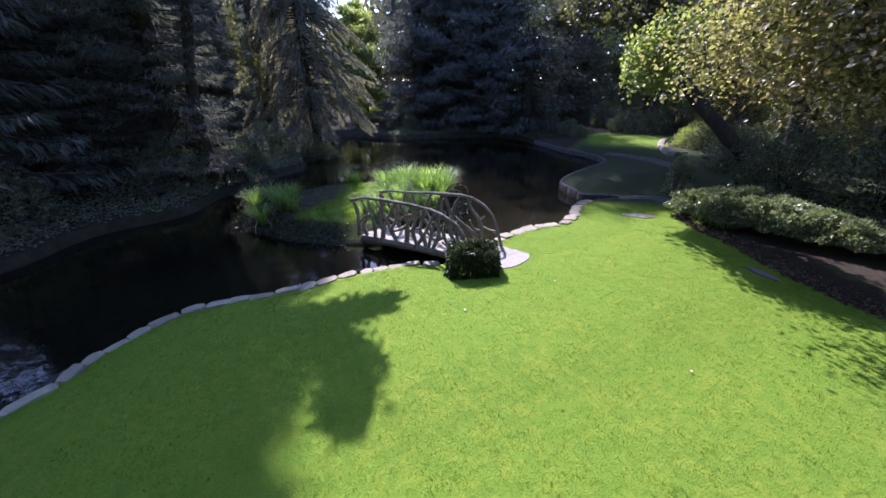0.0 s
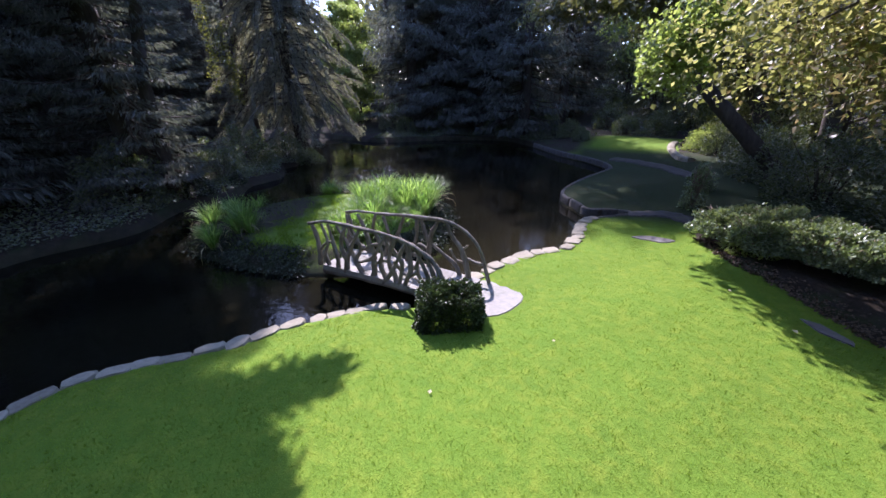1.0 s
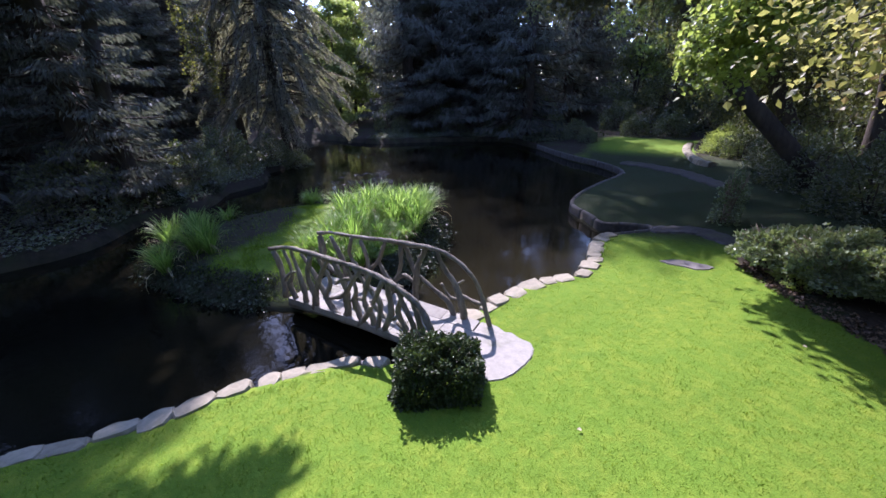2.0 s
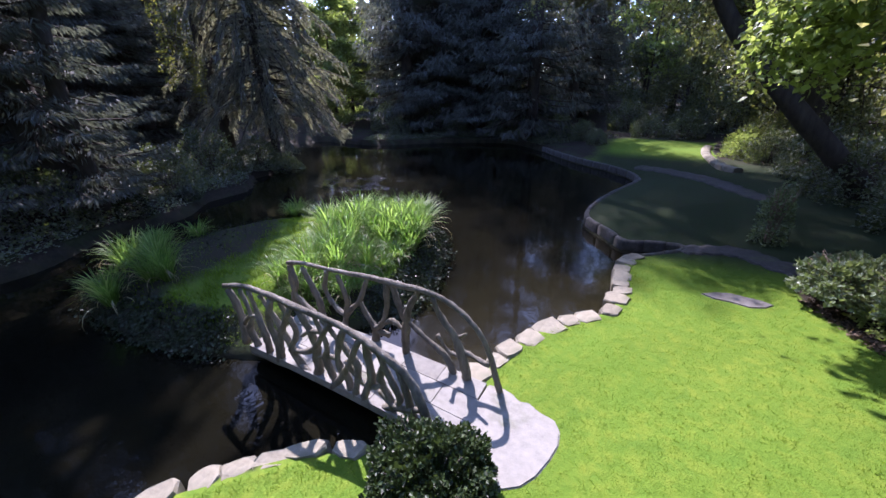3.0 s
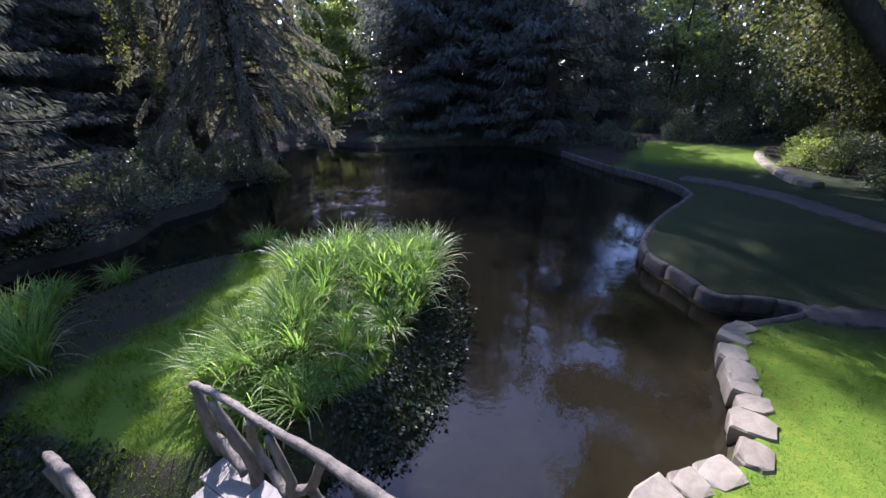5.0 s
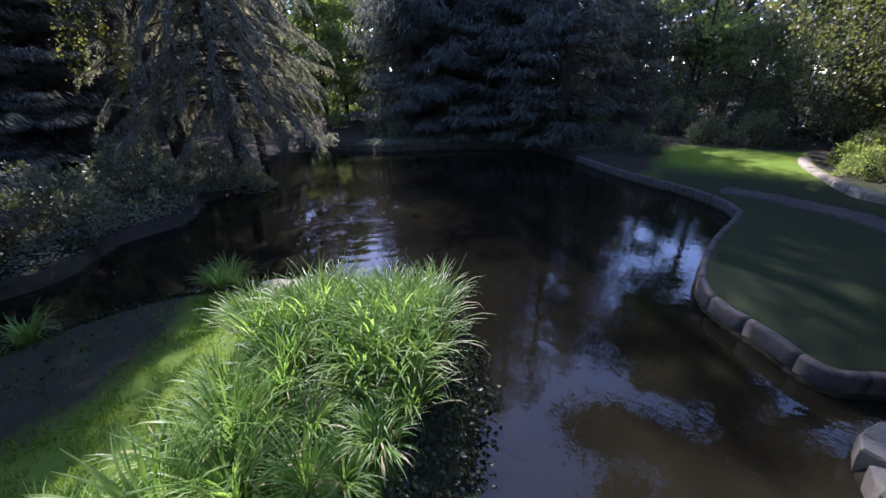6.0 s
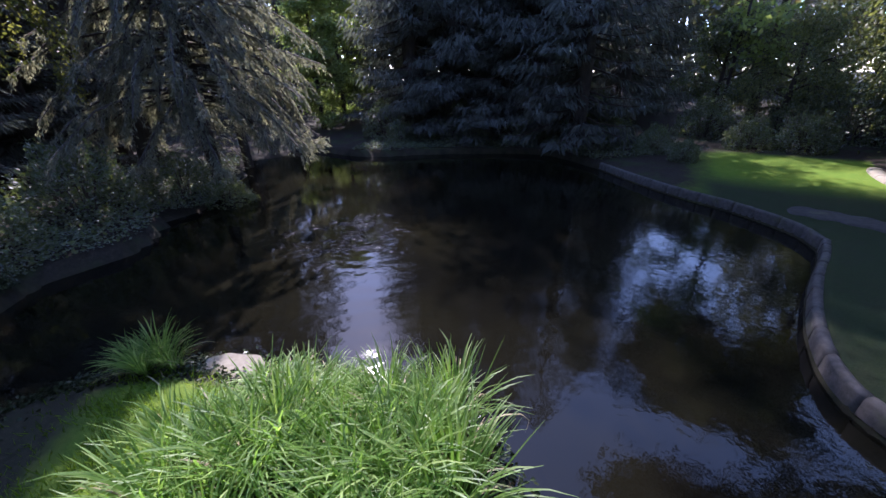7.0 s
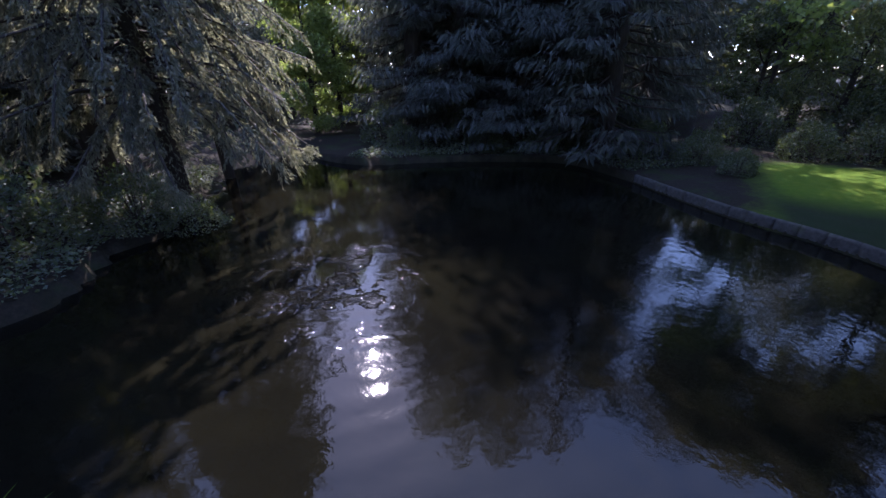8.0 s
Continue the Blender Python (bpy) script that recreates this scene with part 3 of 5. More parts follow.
def broadleaf(name, rng, height, trunk_r, crown_base, spread, n_leaves, leaf, material, label, category="tree", lean=(0, 0), droop=-0.03, weeping=0.0, sprays=110):
    """A tree: trunk with limbs, and a crown of leaf sprays round the twigs."""
    tree = tagged(new(name), label, category)
    tubes, tips = [], []
    top = np.array([lean[0], lean[1], height * 0.9])
    trunk = [np.array([0, 0, -0.3]), np.array([lean[0] * 0.1, lean[1] * 0.1, height * 0.25]), np.array([lean[0] * 0.4, lean[1] * 0.4, height * 0.55]), top]
    tubes.append(tube(trunk, [trunk_r * 1.25, trunk_r * 0.9, trunk_r * 0.6, trunk_r * 0.15], 10, 5, 0.06, rng))
    line = catmull(trunk, 12)
    n_limbs = 15
    for i in range(n_limbs):
        u = i / (n_limbs - 1)
        z = crown_base + (height * 0.88 - crown_base) * u
        s = line[np.argmin(abs(line[:, 2] - z))]
        a = i * 2.4 + rng.uniform(-0.4, 0.4)
        reach = spread * math.sin(math.pi * (0.22 + 0.68 * u)) * rng.uniform(0.75, 1.1)
        pts = limb_points(rng, s, (math.cos(a), math.sin(a), 0.35 + 0.5 * u), reach, droop - weeping * 0.12, 6)
        r = trunk_r * (0.42 - 0.25 * u)
        tubes.append(tube(pts, [r, r * 0.6, r * 0.2], 6, 3))
        fine = catmull(pts, 6)
        for k in range(sprays // n_limbs):
            q = fine[int(len(fine) * rng.uniform(0.3, 1.0)) - 1]
            d = rng.normal(size=3) * np.array([1, 1, 0.55]) + np.array([0, 0, 0.1 - weeping])
            tw = limb_points(rng, q, d, reach * rng.uniform(0.18, 0.4) + 0.3, -0.12 - 0.3 * weeping, 4)
            tubes.append(tube(tw, [r * 0.16 + 0.01, 0.006], 4, 2))
            tips.append(catmull(tw, 5))
    link_mesh("trunk", join_tubes("trunk", tubes), BARK, tree)
    per = max(6, n_leaves // len(tips))
    cs, al = [], []
    for t in tips:
        idx = rng.integers(len(t) // 4, len(t), per)
        size = 0.16 * spread / 3 + 0.14
        cs.append(t[idx] + rng.normal(size=(per, 3)) * size * np.array([1, 1, 0.6 + weeping]))
        al.append(rng.normal(size=(per, 3)) + np.array([0, 0, -0.45 - weeping]))
    v, f = leaves(np.vstack(cs), np.vstack(al), leaf, 0.36, rng)
    link_mesh("crown", np_mesh("crown", v, f), material, tree)
    return tree


def conifer(name, rng, height, radius, n_boughs, label, material=None, base=1.5, hang=0.35, dense=20, power=0.75, thin=0.17):
    """A spruce with drooping boughs hung with needle sprays."""
    tree = tagged(new(name), label, "tree")
    tr = height * 0.017
    tubes = [tube([(0, 0, -0.3), (0.05, 0, height * 0.3), (0, 0.06, height * 0.7), (0, 0, height)], [tr * 1.3, tr, tr * 0.55, 0.03], 9, 5, 0.05, rng)]
    cs, al, sz = [], [], []
    for i in range(n_boughs):
        u = rng.uniform(0, 1) ** 1.15
        z = base + (height - base) * u
        a = rng.uniform(0, 2 * math.pi)
        reach = radius * (1 - u) ** power * rng.uniform(0.65, 1.1) + 0.4
        pts = limb_points(rng, (0, 0, z), (math.cos(a), math.sin(a), 0.15 - 0.5 * (1 - u)), reach, -0.02, 6, 0.06)
        pts = [p + np.array([0, 0, 0.22 * reach * (k / 5) ** 3]) for k, p in enumerate(pts)]
        tubes.append(tube(pts[::2] + pts[-1:], [0.05 * (1.2 - u), 0.008], 4, 1))
        line = catmull(pts, 8)
        n = int(14 + reach * dense)
        q = line[(len(line) * rng.uniform(0.18, 1, n) ** 0.8).astype(int).clip(0, len(line) - 1)]
        out = np.array([math.cos(a), math.sin(a), 0])
        side = np.array([-math.sin(a), math.cos(a), 0])
        w = rng.normal(size=(n, 1)) * 0.16 * reach
        cs.append(q + side * w * 0.6 + rng.normal(size=(n, 3)) * 0.05)
        al.append(out * 0.5 + side * np.sign(w) * rng.uniform(0.2, 0.9, (n, 1)) + np.array([0, 0, -1.0]) * rng.uniform(0.2, 1.4, (n, 1)))
        sz.append(np.full(n, hang * (0.6 + 0.5 * (1 - u))))
    v, f = leaves(np.vstack(cs), np.vstack(al), np.concatenate(sz), thin, rng, 0.5)
    link_mesh("trunk", join_tubes("trunk", tubes), BARK, tree)
    link_mesh("foliage", np_mesh("foliage", v, f), material or NEEDLE, tree)
    return tree


def weeping_spruce(name, rng, height, radius, n_boughs, label):
    """A spruce whose long boughs sweep down and out, hung with curtains of thin branchlets."""
    tree = tagged(new(name), label, "tree")
    tr = height * 0.008
    tubes = [tube([(0, 0, -0.3), (0.05, 0, height * 0.3), (0, 0.06, height * 0.7), (0, 0, height)], [tr * 1.3, tr, tr * 0.55, 0.03], 9, 5, 0.05, rng)]
    cs, al, sz = [], [], []
    for i in range(n_boughs):
        u = rng.uniform(0, 1) ** 1.2 if i < 0.62 * n_boughs else rng.uniform(0.27, 0.66)
        z = 3.0 + (height - 3.0) * u
        a = rng.uniform(0, 2 * math.pi)
        reach = radius * (1 - u) ** 1.25 * rng.uniform(0.55, 1.15) + 0.4
        pts = limb_points(rng, (0, 0, z), (math.cos(a), math.sin(a), 0.3), reach * 1.15, -0.16 - 0.16 * rng.uniform(), 7, 0.09)
        pts = [p if p[2] > 1.3 else np.array([p[0], p[1], 1.3 + 0.3 * rng.uniform()]) for p in pts]
        tubes.append(tube(pts[::2] + pts[-1:], [0.045 * (1.2 - u), 0.007], 4, 1))
        line = catmull(pts, 9)
        side = np.array([-math.sin(a), math.cos(a), 0])
        for k in range(int(8 + reach * 11)):
            at = int(len(line) * rng.uniform(0.08, 1.0) ** 0.75)
            at = min(max(at, 4), len(line) - 1)
            q, way = line[at], unit(line[at] - line[at - 4])
            far = rng.uniform(0.18, 0.5) * (0.5 + 0.12 * reach)
            fan = unit(way * 0.9 + side * rng.normal() * 0.7 + np.array([0, 0, -0.55 * rng.uniform(0.3, 1.5)]))
            m = int(7 + far * 26)
            t = rng.uniform(0, 1, (m, 1))
            c = q + fan * t * far + np.array([0, 0, -0.35]) * t * t * far + rng.normal(size=(m, 3)) * 0.022
            c[:, 2] = np.maximum(c[:, 2], 0.1)
            cs.append(c)
            al.append(np.tile(fan + np.array([0, 0, -0.35]), (m, 1)) + rng.normal(size=(m, 3)) * 0.42)
            sz.append(np.full(m, 0.1 + 0.03 * (1 - u)))
    n = 9000
    inner = np.stack([rng.normal(size=n) * 0.5, rng.normal(size=n) * 0.5, rng.uniform(0.3, height * 0.7, n)], 1)
    cs.append(inner)
    al.append(inner * np.array([1, 1, 0]) + rng.normal(size=(n, 3)) * 0.3 + np.array([0, 0, -0.5]))
    sz.append(np.full(n, 0.16))
    v, f = leaves(np.vstack(cs), np.vstack(al), np.concatenate(sz), 0.13, rng, 0.5)
    link_mesh("trunk", join_tubes("trunk", tubes[:1]), BARK, tree)
    tagged(link_mesh("boughs", join_tubes("boughs", tubes[1:]), BARK, tree), kind="stuff")
    link_mesh("foliage", np_mesh("foliage", v, f), SILVER, tree)
    return tree


def shrub(name, rng, rx, ry, height, n_leaves, leaf, material, label, boxy=0.0, category="shrub", twigs=14, wood=None, skirt=0.0):
    """A shrub: stems from the ground and leaves in a lumpy shell and inside it."""
    s = tagged(new(name), label, category)
    tubes = []
    for i in range(twigs):
        a, r = rng.uniform(0, 6.28), rng.uniform(0.2, 0.95)
        tubes.append(tube([(0.1 * math.cos(a) * rx, 0.1 * math.sin(a) * ry, -0.12), (0.5 * r * rx * math.cos(a), 0.5 * r * ry * math.sin(a), height * 0.45),
                           (r * rx * math.cos(a), r * ry * math.sin(a), height * rng.uniform(0.6, 0.95))], [0.018, 0.006], 5, 3))
    link_mesh("woody_base", join_tubes("woody_base", tubes), wood or BARK, s)
    d = unit(rng.normal(size=(n_leaves, 3)))
    d[:, 2] = abs(d[:, 2]) * 1.0 - 0.08
    lump = 1 + 0.16 * (1 - 0.7 * boxy) * np.sin(d[:, 0] * 5 + d[:, 2] * 4 + rng.uniform(0, 6)) * np.cos(d[:, 1] * 6 + rng.uniform(0, 6)) + 0.08 * np.sin(d[:, 0] * 13) * np.sin(d[:, 1] * 11 + d[:, 2] * 9)
    k = np.abs(d).max(1)
    r = ((1 - boxy) + boxy / k * 0.8) * lump * rng.uniform(0.45, 1.0, n_leaves) ** 0.35
    c = d * r[:, None] * np.array([rx, ry, height])
    c[:, 2] = np.clip(c[:, 2], 0.02, None) * (1 - skirt) + skirt * height * (0.75 + 0.25 * lump)
    v, f = leaves(c, d * 0.7 + rng.normal(size=d.shape) * 0.6 + np.array([0, 0, 0.15]), leaf, 0.36, rng)
    link_mesh("foliage", np_mesh("foliage", v, f), material, s)
    return s


def place(ob, x, y, turn=0.0, size=1.0, z=None):
    z = float(land_height(np.array([x]), np.array([y]))[0]) if z is None else z
    ob.matrix_basis = pose(x, y, z, 0, 0, turn)
    ob.scale = (size,) * 3
    return ob


def again(ob, x, y, turn=0.0, size=1.0, z=None):
    z = float(land_height(np.array([x]), np.array([y]))[0]) if z is None else z
    c = copy_thing(ob, pose(x, y, z, 0, 0, turn))
    c.scale = (size,) * 3
    return c


def R(seed):
    return np.random.default_rng(seed)


# maple that overhangs the lawn
maple = place(broadleaf("maple_tree", R(11), 10.5, 0.26, 3.1, 5.2, 46000, 0.11, MAPLE, "golden green maple tree overhanging the lawn edge", lean=(-2.8, -1.2), droop=-0.07, sprays=420), 5.3, 10.7)
limb = [(-0.2, 0.0, 3.0), (-2.1, 0.5, 4.5), (-3.9, 0.8, 5.1), (-5.1, 0.8, 4.8), (-5.8, 0.75, 4.35), (-5.75, 0.8, 3.7)]
link_mesh("limb", join_tubes("limb", [tube(limb, [0.12, 0.09, 0.06, 0.04, 0.025, 0.01], 9, 6, 0.06, R(12))]), BARK, maple)
spray = catmull(limb, 30)[88:]
rng_spray = R(13)
spray = spray[rng_spray.integers(0, len(spray), 4200)] + np.clip(rng_spray.normal(size=(4200, 3)), -1.7, 1.7) * np.array([0.36, 0.36, 0.26]) + np.array([0.1, 0, 0])
for tip in ((-5.0, -1.7, 4.0), (-4.4, -2.7, 4.2), (-3.5, -3.1, 3.8), (-2.7, -2.1, 3.5), (-3.9, -1.1, 3.8), (-2.0, -3.6, 4.0), (-4.2, -2.0, 5.2)):
    low = [(-0.1, 0, 2.9), (tip[0] * 0.4, tip[1] * 0.4, 4.3), (tip[0] * 0.75, tip[1] * 0.75, tip[2] + 0.5), tip]
    link_mesh("limb", join_tubes("limb", [tube(low, [0.09, 0.06, 0.035, 0.01], 8, 5, 0.06, rng_spray)]), BARK, maple)
    line = catmull(low, 30)[34:]
    c = line[rng_spray.integers(0, len(line), 2900)] + np.clip(rng_spray.normal(size=(2900, 3)), -1.8, 1.8) * np.array([0.5, 0.5, 0.42])
    v, f = leaves(c, rng_spray.normal(size=c.shape) + np.array([-0.2, -0.2, -0.5]), 0.085, 0.4, rng_spray)
    link_mesh("spray", np_mesh("spray", v, f), MAPLE if tip[0] < -4.0 else RUSSET, maple)
v, f = leaves(spray, rng_spray.normal(size=spray.shape) + np.array([-0.3, -0.3, -0.6]), 0.095, 0.4, rng_spray)
link_mesh("spray", np_mesh("spray", v, f), LIME, maple, "bright green leaf spray on a low limb")

# spruces on the far left bank
SPRUCE = "tall dark spruce with drooping grey green boughs on the bank"
weeping = place(weeping_spruce("weeping_spruce", R(21), 24.0, 4.5, 680, "weeping spruce with silvery hanging branchlets lit from behind"), -21.05, 18.6)
spruce = conifer("spruce_tree", R(21), 28.0, 3.6, 420, SPRUCE, hang=0.25, dense=48, thin=0.11)
spruce_b = conifer("spruce_tree", R(22), 22.0, 3.9, 185, SPRUCE, hang=0.46, thin=0.11, dense=14)
spruce_c = conifer("spruce_tree", R(23), 28.0, 4.6, 300, SPRUCE, hang=0.46, thin=0.09, power=0.5, dense=21)
place(spruce, -26.5, 12.6, 120, 0.95)
# the last two are added to block a sky gap mirrored in the water
for x, y, t, s in ((-18.6, 8.6, 310, 0.85), (-23.8, 7.8, 30, 0.8), (-21.0, 4.6, 200, 0.85), (-28.5, 9.0, 250, 0.9), (-28.8, 15.6, 70, 0.85), (-30.9, 19.0, 160, 0.95)):
    again(spruce, x, y, t, s)
place(spruce_b, -33.5, 16, 200, 1.2)
for x, y, t, s in ((-31, 12, 20, 1.3), (-18.5, 2.0, 45, 1.0), (-25, 5, 260, 1.2)):
    again(spruce_b, x, y, t, s)
# two more spruces added for the shade they cast on the far lawn
again(spruce_b, -10.1, 32.3, 140, 1.0)
again(spruce_b, -9.0, 40.5, 20, 1.0)

# tall conifers beyond the pond, several added to shade the far water and lawns
place(spruce_c, -18.8, 33.9, 10, 1.05)
for x, y, t, s in ((-21.6, 33.2, 60, 1.0), (-11.8, 38.6, 20, 0.5), (-14.8, 34.4, 130, 1.0), (-17.2, 36.8, 200, 1.05), (-20.6, 37.0, 90, 1.08), (-13.4, 34.7, 250, 0.95), (-9.2, 45.0, 170, 1.0), (-8.8, 49.5, 300, 0.95)):
    again(spruce_c, x, y, t, s)
for x, y, t, s in ((-25.6, 40.5, 30, 1.15), (-40, 38, 60, 1.2), (-28.0, 38.5, 90, 1.0), (-24, 42, 10, 1.2), (-19, 43, 200, 1.2), (-38, 31, 320, 1.1), (-40, 22, 15, 1.2)):
    again(spruce_b, x, y, t, s)

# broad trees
# added cedar: its unseen crown and boughs shape the shadow on the lawn
cedar = place(broadleaf("cedar_tree", R(37), 31.0, 0.34, 18.0, 3.9, 62000, 0.3, NEEDLE, "tall dark cedar added on the bank, crown unseen, to shade the lawn", droop=-0.02, sprays=150), -24.6, 17.9)
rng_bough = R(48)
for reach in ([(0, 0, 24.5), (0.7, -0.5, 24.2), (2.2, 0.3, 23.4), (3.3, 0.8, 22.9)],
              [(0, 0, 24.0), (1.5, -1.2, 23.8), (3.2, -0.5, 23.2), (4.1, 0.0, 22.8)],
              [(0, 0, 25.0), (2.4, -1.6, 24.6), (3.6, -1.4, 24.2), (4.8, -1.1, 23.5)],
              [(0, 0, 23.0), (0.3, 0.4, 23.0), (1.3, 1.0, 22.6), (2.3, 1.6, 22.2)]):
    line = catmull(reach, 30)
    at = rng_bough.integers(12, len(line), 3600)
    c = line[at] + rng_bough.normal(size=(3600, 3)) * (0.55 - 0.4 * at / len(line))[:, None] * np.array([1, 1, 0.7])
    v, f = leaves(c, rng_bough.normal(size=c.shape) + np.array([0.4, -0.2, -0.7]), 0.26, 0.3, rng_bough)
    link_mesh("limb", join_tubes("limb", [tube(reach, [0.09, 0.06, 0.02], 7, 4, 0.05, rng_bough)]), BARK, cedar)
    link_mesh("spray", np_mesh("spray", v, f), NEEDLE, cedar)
# added cedar: unseen limbs high over the island cast the lawn's finger shadows
overhang = tagged(new("cedar_tree"), "leaning cedar added with unseen limbs overhead to shade lawn and water", "tree")
rng_over = R(39)
over_tubes = [tube([(-17.9, 9.2, -0.8), (-17.6, 9.3, 4), (-16.6, 9.8, 8.2), (-16.3, 10.0, 12)], [0.3, 0.22, 0.17, 0.04], 10, 5, 0.06, rng_over)]
over_leaves = []
for limb in ([(-16.6, 9.8, 8.2), (-14.6, 10.1, 9.6), (-12.6, 10.3, 9.4), (-11.5, 10.9, 9.1), (-10.75, 11.3, 8.7)],
             [(-12.9, 10.2, 9.4), (-11.9, 9.95, 9.3), (-10.9, 9.95, 9.1), (-10.1, 9.55, 9.0), (-9.5, 8.9, 8.9), (-9.2, 8.45, 8.6)],
             [(-16.5, 9.9, 9.0), (-14.4, 9.5, 9.7), (-13.0, 8.9, 9.4), (-12.0, 8.6, 9.1), (-11.1, 8.4, 8.8)],
             [(-16.4, 9.9, 9.6), (-15.0, 8.8, 10.2), (-14.0, 7.6, 9.8), (-12.6, 7.4, 9.3), (-11.4, 7.5, 8.9)],
             [(-16.3, 10.0, 10.0), (-15.6, 8.0, 10.7), (-14.4, 6.5, 10.3), (-13.0, 6.0, 9.8), (-11.9, 6.4, 9.4)],
             [(-16.3, 10.0, 11.5), (-15.5, 13.0, 11.7), (-14.3, 15.6, 10.9), (-13.6, 16.6, 10.2), (-14.05, 17.25, 9.95)],
             [(-16.4, 9.9, 8.7), (-15.0, 9.2, 9.2), (-14.0, 8.3, 9.0), (-13.0, 7.9, 8.6)]):
    wide_limb = limb[1][1] < 9.3 or -10.9 < limb[-1][0] < -10.7
    over_tubes.append(tube(limb, [0.1, 0.07, 0.02], 7, 4, 0.05, rng_over))
    line = catmull(limb, 30)
    # the northmost limb's tip is there to block a sun glint by the bridge
    tip_only = limb[-1][1] > 17
    count = 1300 if tip_only else 6000 if wide_limb else 3600
    at = rng_over.integers(len(line) * 3 // 4 + 2 if tip_only else len(line) // 4, len(line), count)
    wide = np.full(count, 0.2) if tip_only else (0.36 if wide_limb else 0.25) * (1.15 - 0.8 * at / len(line))
    over_leaves.append(line[at] + rng_over.normal(size=(count, 3)) * wide[:, None] * np.array([1, 1, 0.7]))
over_leaves = np.vstack(over_leaves)
link_mesh("trunk", join_tubes("trunk", over_tubes), BARK, overhang)
v, f = leaves(over_leaves, rng_over.normal(size=over_leaves.shape) + np.array([0.4, -0.1, -0.8]), 0.24, 0.22, rng_over)
link_mesh("foliage", np_mesh("foliage", v, f), NEEDLE, overhang)
# added pine: its small unseen crown casts shade on the island
place(broadleaf("pine_tree", R(52), 24.0, 0.2, 20.0, 1.15, 7000, 0.26, NEEDLE, "tall bare-stemmed pine added for the shade of its unseen crown", sprays=90), -24.9, 22.3)
canopy = place(broadleaf("canopy_tree", R(31), 16.0, 0.26, 6.2, 5.5, 38000, 0.26, OLIVE, "tall olive green tree with a high crown leaning over the pond", lean=(-7.6, -2.4), droop=-0.06, weeping=0.1, sprays=420), 5.4, 21.0)
rng_high = R(38)
high_limb = np.array([(1.6, 20.0, 8.0), (-1.2, 17.8, 7.2), (-3.0, 15.4, 6.3), (-2.0, 13.9, 5.9), (-0.6, 12.4, 5.4)]) - np.array([5.4, 21.0, 0.0])
link_mesh("limb", join_tubes("limb", [tube(high_limb, [0.13, 0.09, 0.06, 0.04, 0.015], 8, 5, 0.06, rng_high)]), BARK, canopy)
high = catmull(high_limb, 30)[66:]
high = high[rng_high.integers(0, len(high), 9000)] + rng_high.normal(size=(9000, 3)) * np.array([0.42, 0.42, 0.25]) + np.array([0.2, 0.2, 0])
leaning = np.array([(4.7, 20.5, -0.4), (3.3, 20.2, 0.9), (1.55, 20.0, 2.65), (0.4, 20.0, 3.9), (-0.55, 19.9, 5.0), (-1.6, 19.6, 6.8), (-2.2, 18.9, 9.2)]) - np.array([5.4, 21.0, 0.0])
link_mesh("leaning_stem", join_tubes("leaning_stem", [tube(leaning, [0.36, 0.3, 0.26, 0.24, 0.22, 0.17, 0.08], 14, 7, 0.07, rng_high)]), BARK, canopy, "thick dark leaning stem")
over_lobe = np.array([(-1.2, 17.8, 7.2), (-3.2, 18.7, 7.1), (-5.0, 18.6, 6.7), (-6.3, 17.5, 6.3)]) - np.array([4.1, 19.7, 0.0])
link_mesh("limb", join_tubes("limb", [tube(over_lobe, [0.09, 0.06, 0.04, 0.015], 8, 5, 0.06, rng_high)]), BARK, canopy)
lobe_line = catmull(over_lobe, 30)[18:]
high = np.vstack([high, lobe_line[rng_high.integers(0, len(lobe_line), 7500)] + rng_high.normal(size=(7500, 3)) * np.array([0.5, 0.5, 0.25])])
v, f = leaves(high, rng_high.normal(size=high.shape) + np.array([0, 0, -0.5]), 0.16, 0.38, rng_high)
link_mesh("spray", np_mesh("spray", v, f), OLIVE, canopy)
lime = place(broadleaf("lime_tree", R(34), 12.0, 0.16, 0.8, 2.7, 20000, 0.19, LIME, "narrow bright green leafy tree beyond the pond", sprays=260), -29.0, 31.6)
again(lime, -31.0, 36.0, 100, 1.1)
oak = broadleaf("broadleaf_tree", R(32), 13.0, 0.32, 2.2, 5.6, 11000, 0.28, GREEN, "tall green broadleaf tree at the edge of the woods", sprays=170)
place(oak, -3.5, 41, 0, 0.5)
# unseen oaks added behind and beside the camera to cut skylight on the lawn
for x, y, t, s in ((-12.5, -10.5, 30, 1.5), (4.0, -12.5, 250, 1.6), (11.0, -6.0, 80, 1.4), (-19.0, -6.0, 310, 1.5)):
    again(oak, x, y, t, s)
# added out of view: this crown keeps skylight off the lower lawn
place(broadleaf("spreading_tree", R(47), 19.0, 0.4, 8.0, 9.0, 30000, 0.36, GREEN, "big spreading tree added unseen behind the camera to dim the lawn's skylight", lean=(3.5, 9.5), droop=-0.02, sprays=200), -8.4, -9.6)
# biggest ones enlarged so unseen tops block sky reflected in the near water
for x, y, t, s in ((5.5, 36, 40, 0.9), (11, 28.5, 150, 1.55), (11, 21.5, 220, 1.5), (12.5, 13.5, 300, 1.3), (13, 4, 20, 1.0), (8, 50, 100, 0.9), (7, 62, 190, 0.9), (13.5, 66, 280, 1.0), (16, 38, 60, 1.1), (14, -8, 90, 1.1)):
    again(oak, x, y, t, s)
